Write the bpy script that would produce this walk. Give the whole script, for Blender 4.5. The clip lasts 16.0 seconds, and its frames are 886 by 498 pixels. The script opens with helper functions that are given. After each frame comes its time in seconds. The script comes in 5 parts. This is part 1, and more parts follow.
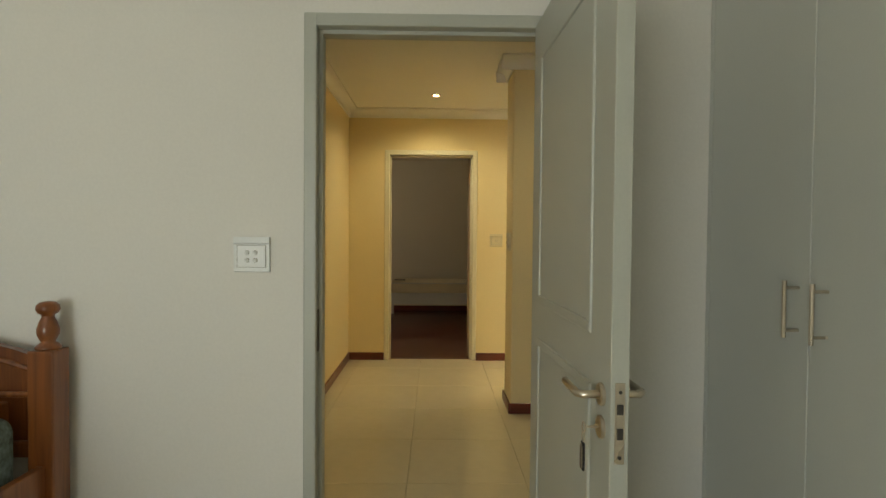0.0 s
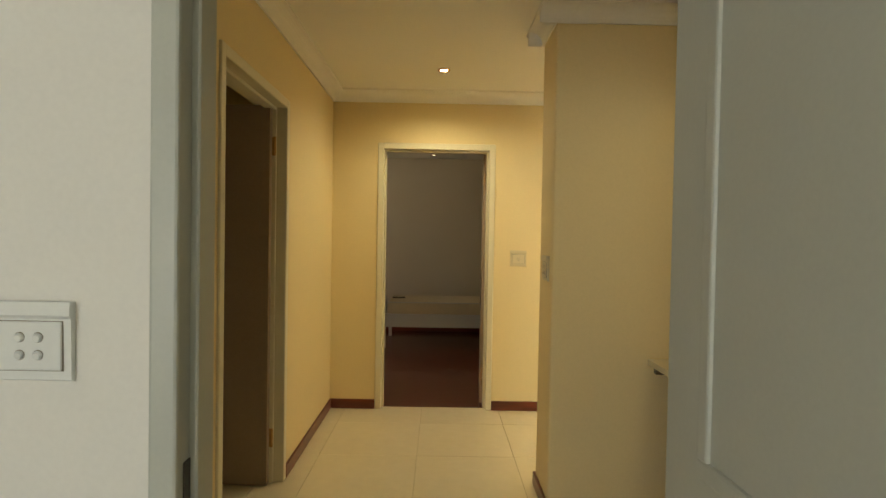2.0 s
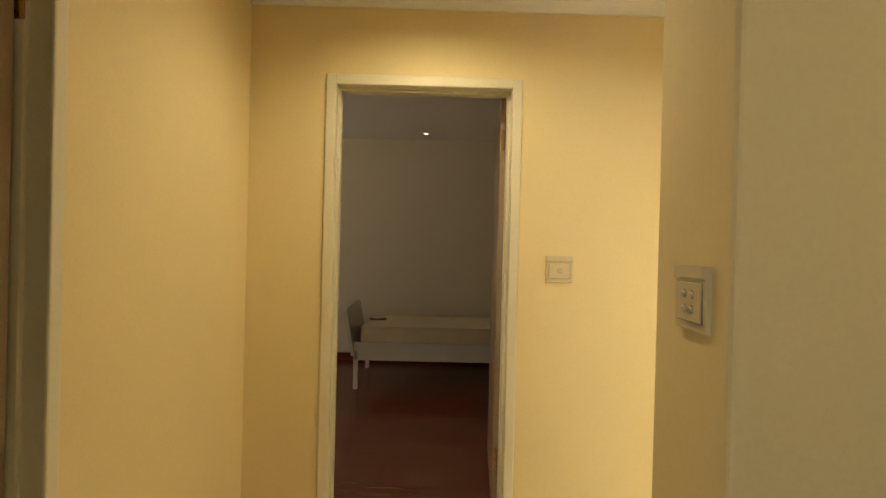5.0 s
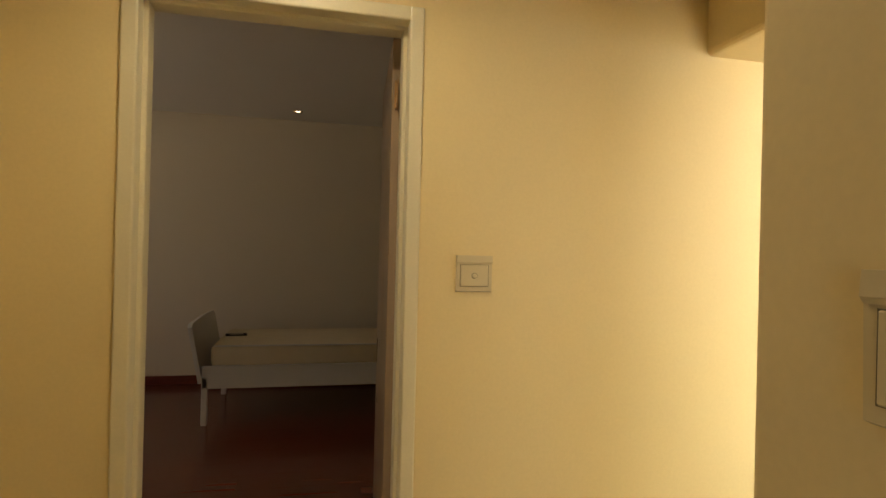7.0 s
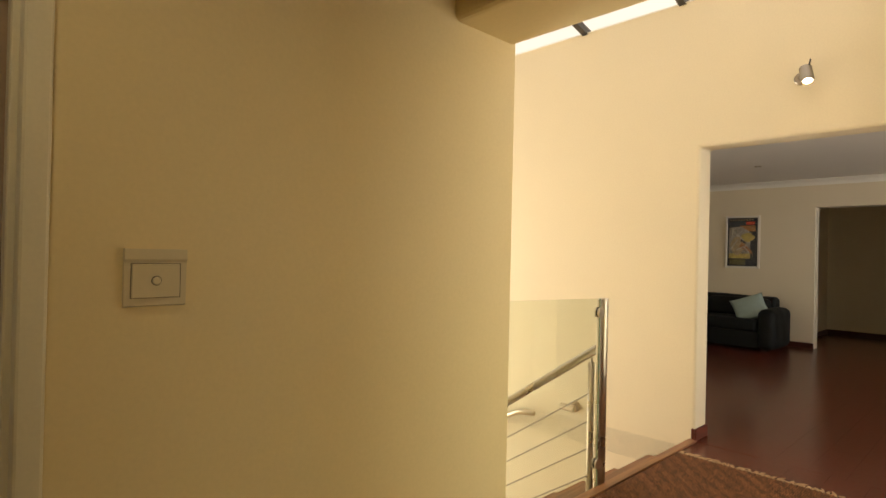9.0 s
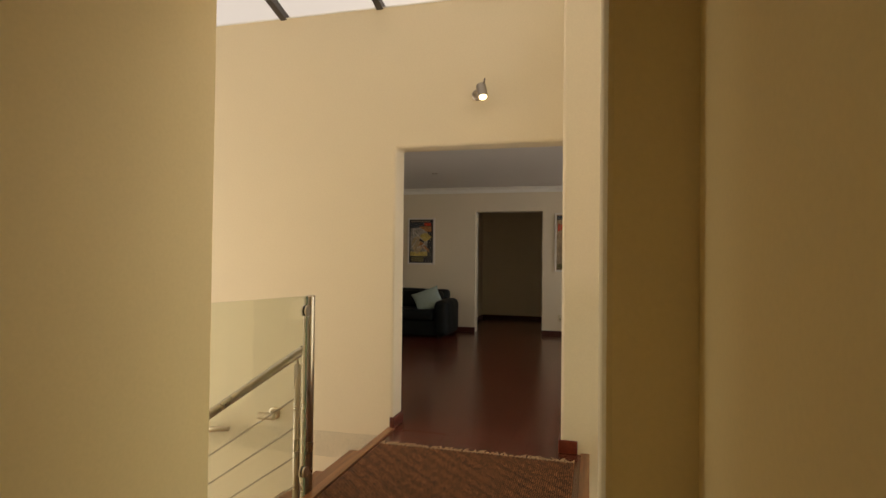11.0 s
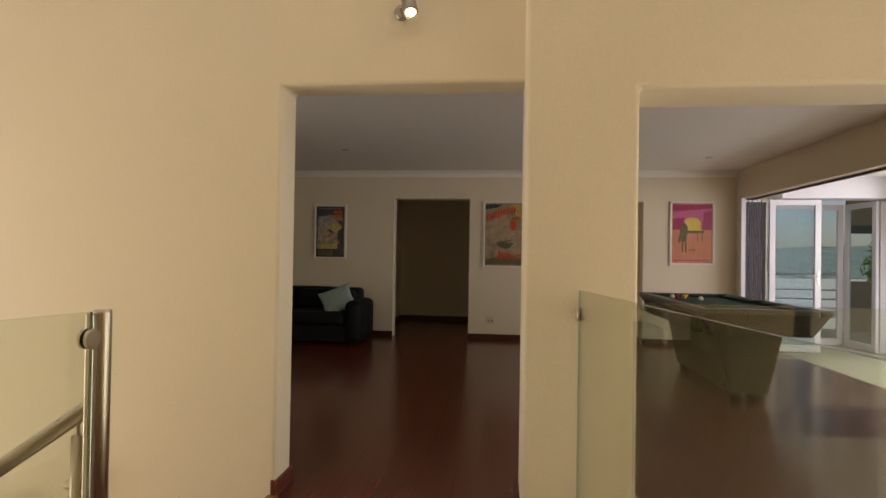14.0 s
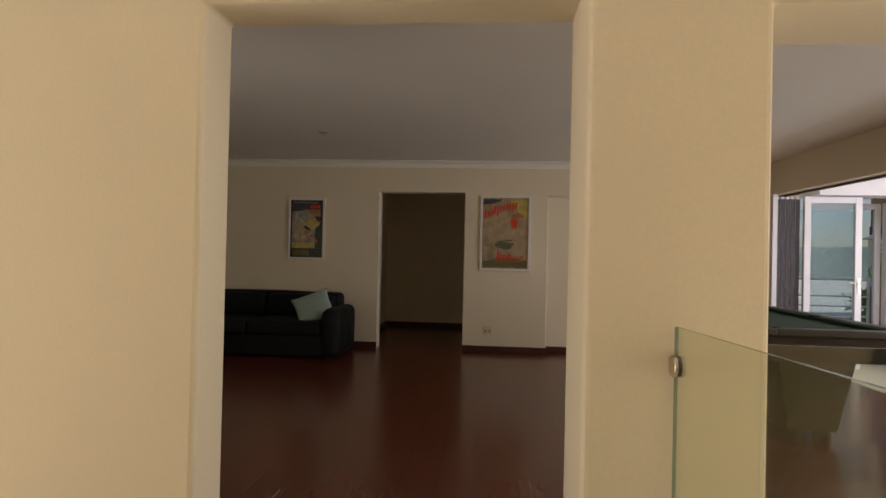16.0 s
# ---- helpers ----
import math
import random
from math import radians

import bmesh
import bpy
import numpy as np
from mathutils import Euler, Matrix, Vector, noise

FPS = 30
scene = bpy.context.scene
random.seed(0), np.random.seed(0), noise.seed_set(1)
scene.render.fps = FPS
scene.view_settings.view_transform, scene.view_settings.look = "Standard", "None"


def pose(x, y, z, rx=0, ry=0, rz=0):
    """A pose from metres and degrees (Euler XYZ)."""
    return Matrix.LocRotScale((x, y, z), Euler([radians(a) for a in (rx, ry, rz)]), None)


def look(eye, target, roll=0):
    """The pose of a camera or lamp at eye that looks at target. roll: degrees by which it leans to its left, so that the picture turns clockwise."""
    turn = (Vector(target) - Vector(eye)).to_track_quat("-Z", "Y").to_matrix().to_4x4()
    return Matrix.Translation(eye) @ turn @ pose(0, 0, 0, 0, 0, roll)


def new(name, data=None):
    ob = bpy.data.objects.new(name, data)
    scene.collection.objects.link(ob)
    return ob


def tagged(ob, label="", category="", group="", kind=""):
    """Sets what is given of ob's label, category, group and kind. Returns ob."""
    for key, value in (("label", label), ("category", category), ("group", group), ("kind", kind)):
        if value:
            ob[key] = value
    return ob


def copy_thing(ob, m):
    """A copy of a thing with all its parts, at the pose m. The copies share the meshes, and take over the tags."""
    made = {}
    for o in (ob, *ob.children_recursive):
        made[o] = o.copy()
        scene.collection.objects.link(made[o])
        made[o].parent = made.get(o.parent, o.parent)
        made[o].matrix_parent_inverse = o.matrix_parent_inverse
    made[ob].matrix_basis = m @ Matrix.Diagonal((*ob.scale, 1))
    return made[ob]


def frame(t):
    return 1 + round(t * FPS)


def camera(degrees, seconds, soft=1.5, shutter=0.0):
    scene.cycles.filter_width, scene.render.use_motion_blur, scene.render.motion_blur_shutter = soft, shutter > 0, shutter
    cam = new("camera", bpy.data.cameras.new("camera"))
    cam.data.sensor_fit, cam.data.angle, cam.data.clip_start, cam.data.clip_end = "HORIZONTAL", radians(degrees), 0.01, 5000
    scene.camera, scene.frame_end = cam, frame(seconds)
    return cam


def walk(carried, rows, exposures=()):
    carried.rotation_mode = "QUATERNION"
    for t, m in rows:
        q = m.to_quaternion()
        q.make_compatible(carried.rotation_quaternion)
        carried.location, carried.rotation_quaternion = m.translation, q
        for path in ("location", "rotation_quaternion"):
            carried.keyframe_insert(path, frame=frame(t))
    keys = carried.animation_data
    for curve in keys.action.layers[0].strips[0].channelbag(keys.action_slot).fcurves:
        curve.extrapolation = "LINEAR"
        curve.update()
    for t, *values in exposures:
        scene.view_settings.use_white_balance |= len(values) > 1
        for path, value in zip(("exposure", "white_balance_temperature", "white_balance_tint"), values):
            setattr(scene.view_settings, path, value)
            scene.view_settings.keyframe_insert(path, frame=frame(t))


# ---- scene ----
cam = camera(77.3, 16.0)
PATH = [
    (0, (0.851, 0.406, 1.245), (0.88, 2.405, 1.194), 0.5),
    (0.5, (0.809, 0.674, 1.292), (0.84, 2.673, 1.245), 0.5),
    (1, (0.837, 0.957, 1.321), (0.866, 2.956, 1.277), 0.8),
    (1.5, (0.863, 1.259, 1.342), (0.888, 3.258, 1.298), 0.9),
    (2, (0.835, 1.563, 1.347), (0.85, 3.563, 1.306), 1.0),
    (2.5, (0.827, 1.825, 1.351), (0.842, 3.825, 1.305), 1.1),
    (3, (0.856, 2.116, 1.307), (0.872, 4.115, 1.277), 1.1),
    (3.5, (0.854, 2.39, 1.279), (0.871, 4.39, 1.256), 1.0),
    (3.7, (0.84, 2.521, 1.266), (0.86, 4.521, 1.256), 1.1),
    (5.8, (0.897, 3.624, 1.3), (0.93, 5.624, 1.291), 1.7),
    (6, (0.891, 3.685, 1.288), (0.977, 5.684, 1.285), 1.6),
    (6.5, (0.92, 3.899, 1.274), (1.156, 5.885, 1.276), 1.7),
    (7, (0.932, 4.066, 1.271), (1.378, 6.016, 1.277), 1.4),
    (7.5, (0.905, 4.213, 1.254), (1.648, 6.07, 1.282), 1.2),
    (8, (0.98, 4.33, 1.261), (1.963, 6.071, 1.287), 0.9),
    (8.5, (1.044, 4.481, 1.281), (2.239, 6.085, 1.277), 1.5),
    (9, (1.079, 4.58, 1.264), (2.455, 6.026, 1.276), 1.3),
    (9.5, (1.111, 4.663, 1.255), (2.696, 5.873, 1.275), 1.1),
    (10, (1.124, 4.704, 1.26), (2.886, 5.639, 1.282), 1.1),
    (10.2, (1.127, 4.715, 1.255), (2.947, 5.534, 1.282), 1.0),
    (12.3, (1.619, 4.905, 1.218), (3.582, 5.284, 1.243), 0.5),
    (12.5, (1.708, 4.936, 1.223), (3.676, 5.297, 1.247), 0.5),
    (13, (1.906, 4.987, 1.21), (3.883, 5.283, 1.234), 0.7),
    (13.5, (2.14, 5.002, 1.201), (4.125, 5.244, 1.225), 0.7),
    (14, (2.36, 5.033, 1.204), (4.348, 5.252, 1.227), 0.9),
    (14.5, (2.605, 5.096, 1.225), (4.595, 5.299, 1.247), 1.0),
    (15, (2.815, 5.132, 1.235), (4.807, 5.312, 1.256), 1.0),
    (15.5, (3.079, 5.157, 1.243), (5.072, 5.326, 1.262), 1.1),
    (16, (3.292, 5.207, 1.243), (5.285, 5.376, 1.26), 1.3),
]
walk(cam, [(t, look(eye, target, roll)) for t, eye, target, roll in PATH],
     [(0, 1.2, 6330, 1), (1.2, 1.2, 6330, 2), (2.4, 1.65, 6350, 4), (3.5, 1.86, 6300, 1), (5.8, 1.28, 6450, 9), (7.0, 1.02, 6450, 11), (7.6, 0.7, 6500, 12), (8.0, 0.45, 6600, 12),
      (9.5, -0.22, 6650, 14), (12.5, -0.82, 6450, 16), (16, -0.78, 6300, 18)])

# ---- world and lights ----
world = bpy.data.worlds.new("sky")
scene.world = world
world.use_nodes = True
wn = world.node_tree.nodes
sky = wn.new("ShaderNodeTexSky")
sky.sky_type, sky.sun_disc = "NISHITA", False
sky.sun_elevation, sky.sun_rotation = radians(52), radians(147)
wn["Background"].inputs[1].default_value = 0.08
world.node_tree.links.new(sky.outputs[0], wn["Background"].inputs[0])

sun = new("sun", bpy.data.lights.new("sun", "SUN"))
sun.data.energy, sun.data.angle, sun.data.color = 5.0, radians(0.6), (1.0, 0.95, 0.86)
sun.matrix_world = look((0, 0, 10), (3.2, 5.0, 2.4))


def area(name, eye, target, w, h, energy, color=(1, 1, 1)):
    ob = new(name, bpy.data.lights.new(name, "AREA"))
    ob.data.shape, ob.data.size, ob.data.size_y = "RECTANGLE", w, h
    ob.data.energy, ob.data.color = energy, color
    ob.matrix_world = look(eye, target)
    return ob


def spot(name, eye, target, energy, cone, blend, color, radius=0.03):
    ob = new(name, bpy.data.lights.new(name, "SPOT"))
    ob.data.energy, ob.data.spot_size, ob.data.spot_blend = energy, radians(cone), blend
    ob.data.color, ob.data.shadow_soft_size = color, radius
    ob.matrix_world = look(eye, target)
    return ob


WARM = (1.0, 0.83, 0.52)
area("bedroom_window_light", (-1.1, -2.5, 1.07), (0.3, 2.5, 1.7), 1.4, 1.95, 19.5, (0.96, 0.95, 0.95))
area("far_bedroom_window_light", (-2.3, 7.6, 1.5), (1.0, 8.6, 0.6), 1.3, 1.2, 2.6, (1.0, 0.80, 0.55))
area("skylight_light", (3.2, 5.6, 3.52), (3.4, 5.6, 0.0), 0.9, 7.5, 12, (1.0, 0.92, 0.81))
area("lounge_window_light", (7.6, 11.3, 1.6), (7.6, 6.0, 0.4), 4.0, 1.1, 2.2, (1.0, 0.96, 0.90))
area("folding_door_light", (7.4, 0.0, 1.3), (7.4, 5.0, 0.4), 4.5, 1.9, 150, (1.0, 0.98, 0.95))
spot("lobby_downlight_beam", (0.849, 5.3, 2.44), (0.849, 5.3, 0), 15.5, 158, 1.0, WARM)
spot("alcove_downlight_beam", (1.95, 3.45, 2.44), (1.95, 3.45, 0), 4.5, 150, 1.0, WARM)
spot("side_room_downlight_beam", (-1.45, 5.4, 2.44), (-1.45, 5.42, 0), 1.6, 85, 0.8, WARM)
# Added fill: unseen lamps at both stairwell ends, with no known source there.
area("stairwell_fill_south", (3.8, 1.56, 0.1), (3.7, 6.0, 0.3), 1.8, 4.0, 70, (1.0, 0.93, 0.80))
area("stairwell_fill_north", (3.8, 9.94, 0.1), (3.7, 6.0, 0.3), 1.8, 4.0, 125, (1.0, 0.93, 0.80))
spot("wall_spot_beam", (4.80, 5.48, 2.31), (4.3, 5.38, 0), 2.0, 60, 1.0, WARM)

# ---- materials ----


def material(name, base, rough=0.6, metal=0.0, var=0.06, scale=3.0, fine=60.0, bump=0.0, spec=0.5, coat=0.0):
    """A painted or plain surface: broad and fine variation of colour and roughness, and a fine relief."""
    m = bpy.data.materials.new(name)
    m.use_nodes = True
    n, l = m.node_tree.nodes, m.node_tree.links
    b = n["Principled BSDF"]
    co = n.new("ShaderNodeTexCoord")
    n1, n2 = n.new("ShaderNodeTexNoise"), n.new("ShaderNodeTexNoise")
    n1.inputs["Scale"].default_value, n1.inputs["Detail"].default_value = scale, 4
    n2.inputs["Scale"].default_value, n2.inputs["Detail"].default_value = fine, 3
    for q in (n1, n2):
        l.new(co.outputs["Object"], q.inputs["Vector"])
    mix = n.new("ShaderNodeMath")
    mix.operation = "ADD"
    l.new(n1.outputs["Fac"], mix.inputs[0])
    l.new(n2.outputs["Fac"], mix.inputs[1])
    ramp = n.new("ShaderNodeMapRange")
    ramp.inputs[1].default_value, ramp.inputs[2].default_value = 0.7, 1.3
    ramp.inputs[3].default_value, ramp.inputs[4].default_value = 1 - var, 1 + var
    l.new(mix.outputs[0], ramp.inputs[0])
    col = n.new("ShaderNodeVectorMath")
    col.operation = "SCALE"
    col.inputs[0].default_value = base
    l.new(ramp.outputs[0], col.inputs["Scale"])
    l.new(col.outputs[0], b.inputs["Base Color"])
    rr = n.new("ShaderNodeMapRange")
    rr.inputs[1].default_value, rr.inputs[2].default_value = 0.3, 0.7
    rr.inputs[3].default_value, rr.inputs[4].default_value = max(0.02, rough - 0.06), min(1, rough + 0.06)
    l.new(n1.outputs["Fac"], rr.inputs[0])
    l.new(rr.outputs[0], b.inputs["Roughness"])
    b.inputs["Metallic"].default_value = metal
    b.inputs["Specular IOR Level"].default_value = spec
    b.inputs["Coat Weight"].default_value = coat
    if bump:
        bp = n.new("ShaderNodeBump")
        bp.inputs["Strength"].default_value, bp.inputs["Distance"].default_value = bump, 0.003
        l.new(n2.outputs["Fac"], bp.inputs["Height"])
        l.new(bp.outputs[0], b.inputs["Normal"])
    return m


def wood(name, dark, light, rough=0.3, along="X", scale=1.0, coat=0.0, rand=0.25):
    """Grain stretched along one axis; each board a little different."""
    m = bpy.data.materials.new(name)
    m.use_nodes = True
    n, l = m.node_tree.nodes, m.node_tree.links
    b = n["Principled BSDF"]
    co, mp, info = n.new("ShaderNodeTexCoord"), n.new("ShaderNodeMapping"), n.new("ShaderNodeObjectInfo")
    s = {"X": (1.2, 14, 14), "Y": (14, 1.2, 14), "Z": (14, 14, 1.2)}[along]
    mp.inputs["Scale"].default_value = [v * scale for v in s]
    l.new(co.outputs["Object"], mp.inputs["Vector"])
    off = n.new("ShaderNodeMath")
    off.operation, off.inputs[1].default_value = "MULTIPLY", 37.0
    l.new(info.outputs["Random"], off.inputs[0])
    l.new(off.outputs[0], mp.inputs["Location"])
    tex = n.new("ShaderNodeTexNoise")
    tex.inputs["Scale"].default_value, tex.inputs["Detail"].default_value = 2.2, 3
    tex.inputs["Distortion"].default_value = 0.5
    l.new(mp.outputs[0], tex.inputs["Vector"])
    add = n.new("ShaderNodeMath")
    add.operation, add.inputs[1].default_value, add.inputs[2].default_value = "MULTIPLY_ADD", rand, -rand / 2
    l.new(info.outputs["Random"], add.inputs[0])
    tot = n.new("ShaderNodeMath")
    l.new(add.outputs[0], tot.inputs[0])
    l.new(tex.outputs["Fac"], tot.inputs[1])
    ramp = n.new("ShaderNodeValToRGB")
    ramp.color_ramp.elements[0].position, ramp.color_ramp.elements[1].position = 0.3, 0.72
    ramp.color_ramp.elements[0].color, ramp.color_ramp.elements[1].color = (*dark, 1), (*light, 1)
    l.new(tot.outputs[0], ramp.inputs[0])
    l.new(ramp.outputs[0], b.inputs["Base Color"])
    b.inputs["Roughness"].default_value = rough
    b.inputs["Coat Weight"].default_value = coat
    b.inputs["Coat Roughness"].default_value = 0.15
    bp = n.new("ShaderNodeBump")
    bp.inputs["Strength"].default_value, bp.inputs["Distance"].default_value = 0.02, 0.001
    l.new(tex.outputs["Fac"], bp.inputs["Height"])
    l.new(bp.outputs[0], b.inputs["Normal"])
    return m


def glass(name, tint, rough=0.0, base=0.055):
    """Thin clear glass, glossier towards grazing angles."""
    m = bpy.data.materials.new(name)
    m.use_nodes = True
    n, l = m.node_tree.nodes, m.node_tree.links
    n.remove(n["Principled BSDF"])
    tr, gl, mx, lw = n.new("ShaderNodeBsdfTransparent"), n.new("ShaderNodeBsdfGlossy"), n.new("ShaderNodeMixShader"), n.new("ShaderNodeLayerWeight")
    po, fr = n.new("ShaderNodeMath"), n.new("ShaderNodeMath")
    po.operation, po.inputs[1].default_value = "POWER", 5.0
    fr.operation, fr.inputs[1].default_value, fr.inputs[2].default_value = "MULTIPLY_ADD", 0.9, base
    lw.inputs[0].default_value = 0.5
    l.new(lw.outputs["Facing"], po.inputs[0])
    l.new(po.outputs[0], fr.inputs[0])
    tr.inputs[0].default_value = (*tint, 1)
    gl.inputs["Roughness"].default_value = rough
    l.new(fr.outputs[0], mx.inputs[0])
    l.new(tr.outputs[0], mx.inputs[1])
    l.new(gl.outputs[0], mx.inputs[2])
    l.new(mx.outputs[0], n["Material Output"].inputs[0])
    return m


def glow(name, color, strength):
    m = bpy.data.materials.new(name)
    m.use_nodes = True
    b = m.node_tree.nodes["Principled BSDF"]
    b.inputs["Emission Color"].default_value = (*color, 1)
    b.inputs["Emission Strength"].default_value = strength
    return m


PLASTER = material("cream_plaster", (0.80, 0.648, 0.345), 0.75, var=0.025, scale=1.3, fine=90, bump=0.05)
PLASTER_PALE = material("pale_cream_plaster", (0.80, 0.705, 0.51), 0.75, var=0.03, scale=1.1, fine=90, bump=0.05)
PLASTER_BED = material("off_white_plaster", (0.78, 0.76, 0.715), 0.75, var=0.025, scale=1.2, fine=90, bump=0.05)
PLASTER_LOUNGE = material("warm_white_plaster", (0.76, 0.67, 0.505), 0.75, var=0.025, scale=1.2, fine=90, bump=0.05)
CEILING = material("white_ceiling_paint", (0.87, 0.84, 0.76), 0.8, var=0.02, scale=1.0, fine=70, bump=0.08)
TRIM = material("cream_gloss_paint", (0.75, 0.68, 0.49), 0.35, var=0.03, scale=4, fine=120)
DOOR = material("grey_white_door_paint", (0.455, 0.465, 0.415), 0.4, var=0.03, scale=3, fine=120)
CUPBOARD = material("pale_grey_melamine", (0.62, 0.63, 0.585), 0.4, var=0.02, scale=2, fine=150)
TILE = material("cream_porcelain_tile", (0.72, 0.63, 0.43), 0.2, var=0.03, scale=2.5, fine=14, coat=0.1)
GROUT = material("tan_grout", (0.52, 0.45, 0.31), 0.9, var=0.1, scale=10, fine=90)
SKIRT = wood("mahogany_skirting", (0.10, 0.018, 0.010), (0.20, 0.042, 0.020), 0.3, "X", 1.0, 0.3)
SKIRT_DARK = wood("dark_mahogany_skirting", (0.035, 0.008, 0.006), (0.07, 0.016, 0.010), 0.35, "X", 1.0, 0.2)
BOARD = wood("red_brown_laminate", (0.105, 0.023, 0.011), (0.155, 0.037, 0.018), 0.27, "X", 0.8, 0.25)
STAIRWOOD = wood("orange_brown_stair_wood", (0.16, 0.060, 0.022), (0.36, 0.16, 0.065), 0.35, "X", 0.8, 0.2)
PINE = wood("varnished_pine", (0.13, 0.036, 0.009), (0.29, 0.098, 0.024), 0.3, "Z", 1.0, 0.4)
STEEL = material("brushed_steel", (0.62, 0.55, 0.45), 0.30, 1.0, 0.05, 6, 200)
DARKSTEEL = material("dark_bronze_steel", (0.09, 0.08, 0.07), 0.4, 0.7, 0.1, 6, 120)
NICKEL = material("satin_nickel", (0.34, 0.30, 0.25), 0.42, 1.0, 0.05, 6, 120)
BRASS = material("aged_brass", (0.50, 0.30, 0.13), 0.35, 1.0, 0.15, 20, 120)
PLASTIC = material("cream_plastic", (0.66, 0.56, 0.35), 0.35, var=0.02, scale=6, fine=100)
PLASTIC_W = material("white_plastic", (0.74, 0.75, 0.73), 0.3, var=0.02, scale=6, fine=100)
GAP = material("plastic_gap", (0.20, 0.17, 0.12), 0.7, var=0.05)
DOORBROWN = material("brown_door_leaf", (0.36, 0.26, 0.17), 0.32, var=0.06, scale=2, fine=90)
BLACK = material("black_gap", (0.015, 0.014, 0.013), 0.8, var=0.1)
GLASS = glass("clear_green_glass", (0.94, 0.965, 0.915))
GLASS_DULL = glass("low_reflection_glass", (0.93, 0.95, 0.90), 0.0, 0.010)
WINGLASS = glass("window_glass", (0.86, 0.92, 0.94), 0.0, 0.008)
EDGE = material("green_glass_edge", (0.20, 0.27, 0.19), 0.2, var=0.05)
ALU = material("white_aluminium", (0.72, 0.71, 0.76), 0.35, var=0.02, scale=5, fine=100)
LEATHER = material("black_green_leather", (0.006, 0.008, 0.0075), 0.65, var=0.2, scale=6, fine=120, bump=0.3, spec=0.25)
CUSHION = material("pale_aqua_cotton", (0.36, 0.46, 0.43), 0.9, var=0.08, scale=14, fine=300, bump=0.4)
LINEN = material("cream_mattress_cloth", (0.76, 0.66, 0.45), 0.9, var=0.06, scale=8, fine=200, bump=0.4)
WHITE_METAL = material("white_enamel", (0.70, 0.68, 0.62), 0.4, var=0.02)
BAIZE = material("green_baize", (0.012, 0.045, 0.025), 0.95, var=0.1, scale=12, fine=300)
TABLEWOOD = material("dark_olive_laminate", (0.060, 0.056, 0.040), 0.4, var=0.06, scale=5, fine=20)
SILLBROWN = material("dull_brown_sheet", (0.17, 0.115, 0.085), 0.5, var=0.08, scale=4, fine=60)
PAPER_EDGE = material("white_frame_paint", (0.78, 0.73, 0.65), 0.4, var=0.02)
DIMGLOW = glow("dim_lamp_glow", (1.0, 0.80, 0.5), 1.6)
LAMPGLOW = glow("lamp_glow", (1.0, 0.72, 0.36), 14)
DECK = material("pale_paving", (0.50, 0.46, 0.38), 0.8, var=0.12, scale=6, fine=60, bump=0.3)
BARK = material("bark", (0.09, 0.07, 0.05), 0.9, var=0.3, scale=8, fine=60, bump=0.6)

# ---- building helpers ----


def mesh_of(name, bm, mats, smooth=False):
    me = bpy.data.meshes.new(name)
    bmesh.ops.recalc_face_normals(bm, faces=bm.faces)
    bm.to_mesh(me)
    bm.free()
    for m in mats if isinstance(mats, (list, tuple)) else [mats]:
        me.materials.append(m)
    if smooth:
        for p in me.polygons:
            p.use_smooth = True
    return me


def part(name, bm, mat, parent=None, label="", smooth=False):
    ob = new(name, mesh_of(name, bm, mat, smooth))
    if parent is not None:
        ob.parent = parent
    if label:
        ob["label"] = label
    return ob


def thing(name, label, category, at=(0, 0, 0), rz=0, group=""):
    ob = new(name)
    ob.matrix_world = pose(*at, 0, 0, rz)
    ob.empty_display_size = 0.1
    return tagged(ob, label, category, group)


def box(x0, x1, y0, y1, z0, z1, bevel=0.0, seg=2, bm=None):
    own = bmesh.new()
    bmesh.ops.create_cube(own, size=1, matrix=Matrix.Translation(((x0 + x1) / 2, (y0 + y1) / 2, (z0 + z1) / 2)) @ Matrix.Diagonal((abs(x1 - x0), abs(y1 - y0), abs(z1 - z0), 1)))
    if bevel:
        bmesh.ops.bevel(own, geom=own.edges[:], offset=bevel, segments=seg, affect="EDGES", profile=0.5)
    if bm is None:
        return own
    return join(bm, own)


def join(bm, own):
    me = bpy.data.meshes.new("tmp")
    own.to_mesh(me)
    own.free()
    bm.from_mesh(me)
    bpy.data.meshes.remove(me)
    return bm


def tube(points, radius, seg=12, bm=None, caps=True):
    """A round bar along a polyline."""
    bm = bm or bmesh.new()
    pts = [Vector(p) for p in points]
    rings = []
    for i, p in enumerate(pts):
        d = (pts[min(i + 1, len(pts) - 1)] - pts[max(i - 1, 0)]).normalized()
        up = Vector((0, 0, 1)) if abs(d.z) < 0.95 else Vector((1, 0, 0))
        a = d.cross(up).normalized()
        b = d.cross(a)
        r = radius[i] if isinstance(radius, (list, tuple)) else radius
        rings.append([bm.verts.new(p + r * (a * math.cos(k * 2 * math.pi / seg) + b * math.sin(k * 2 * math.pi / seg))) for k in range(seg)])
    for r0, r1 in zip(rings, rings[1:]):
        for k in range(seg):
            bm.faces.new((r0[k], r0[(k + 1) % seg], r1[(k + 1) % seg], r1[k]))
    if caps:
        bm.faces.new(rings[0])
        bm.faces.new(rings[-1])
    return bm


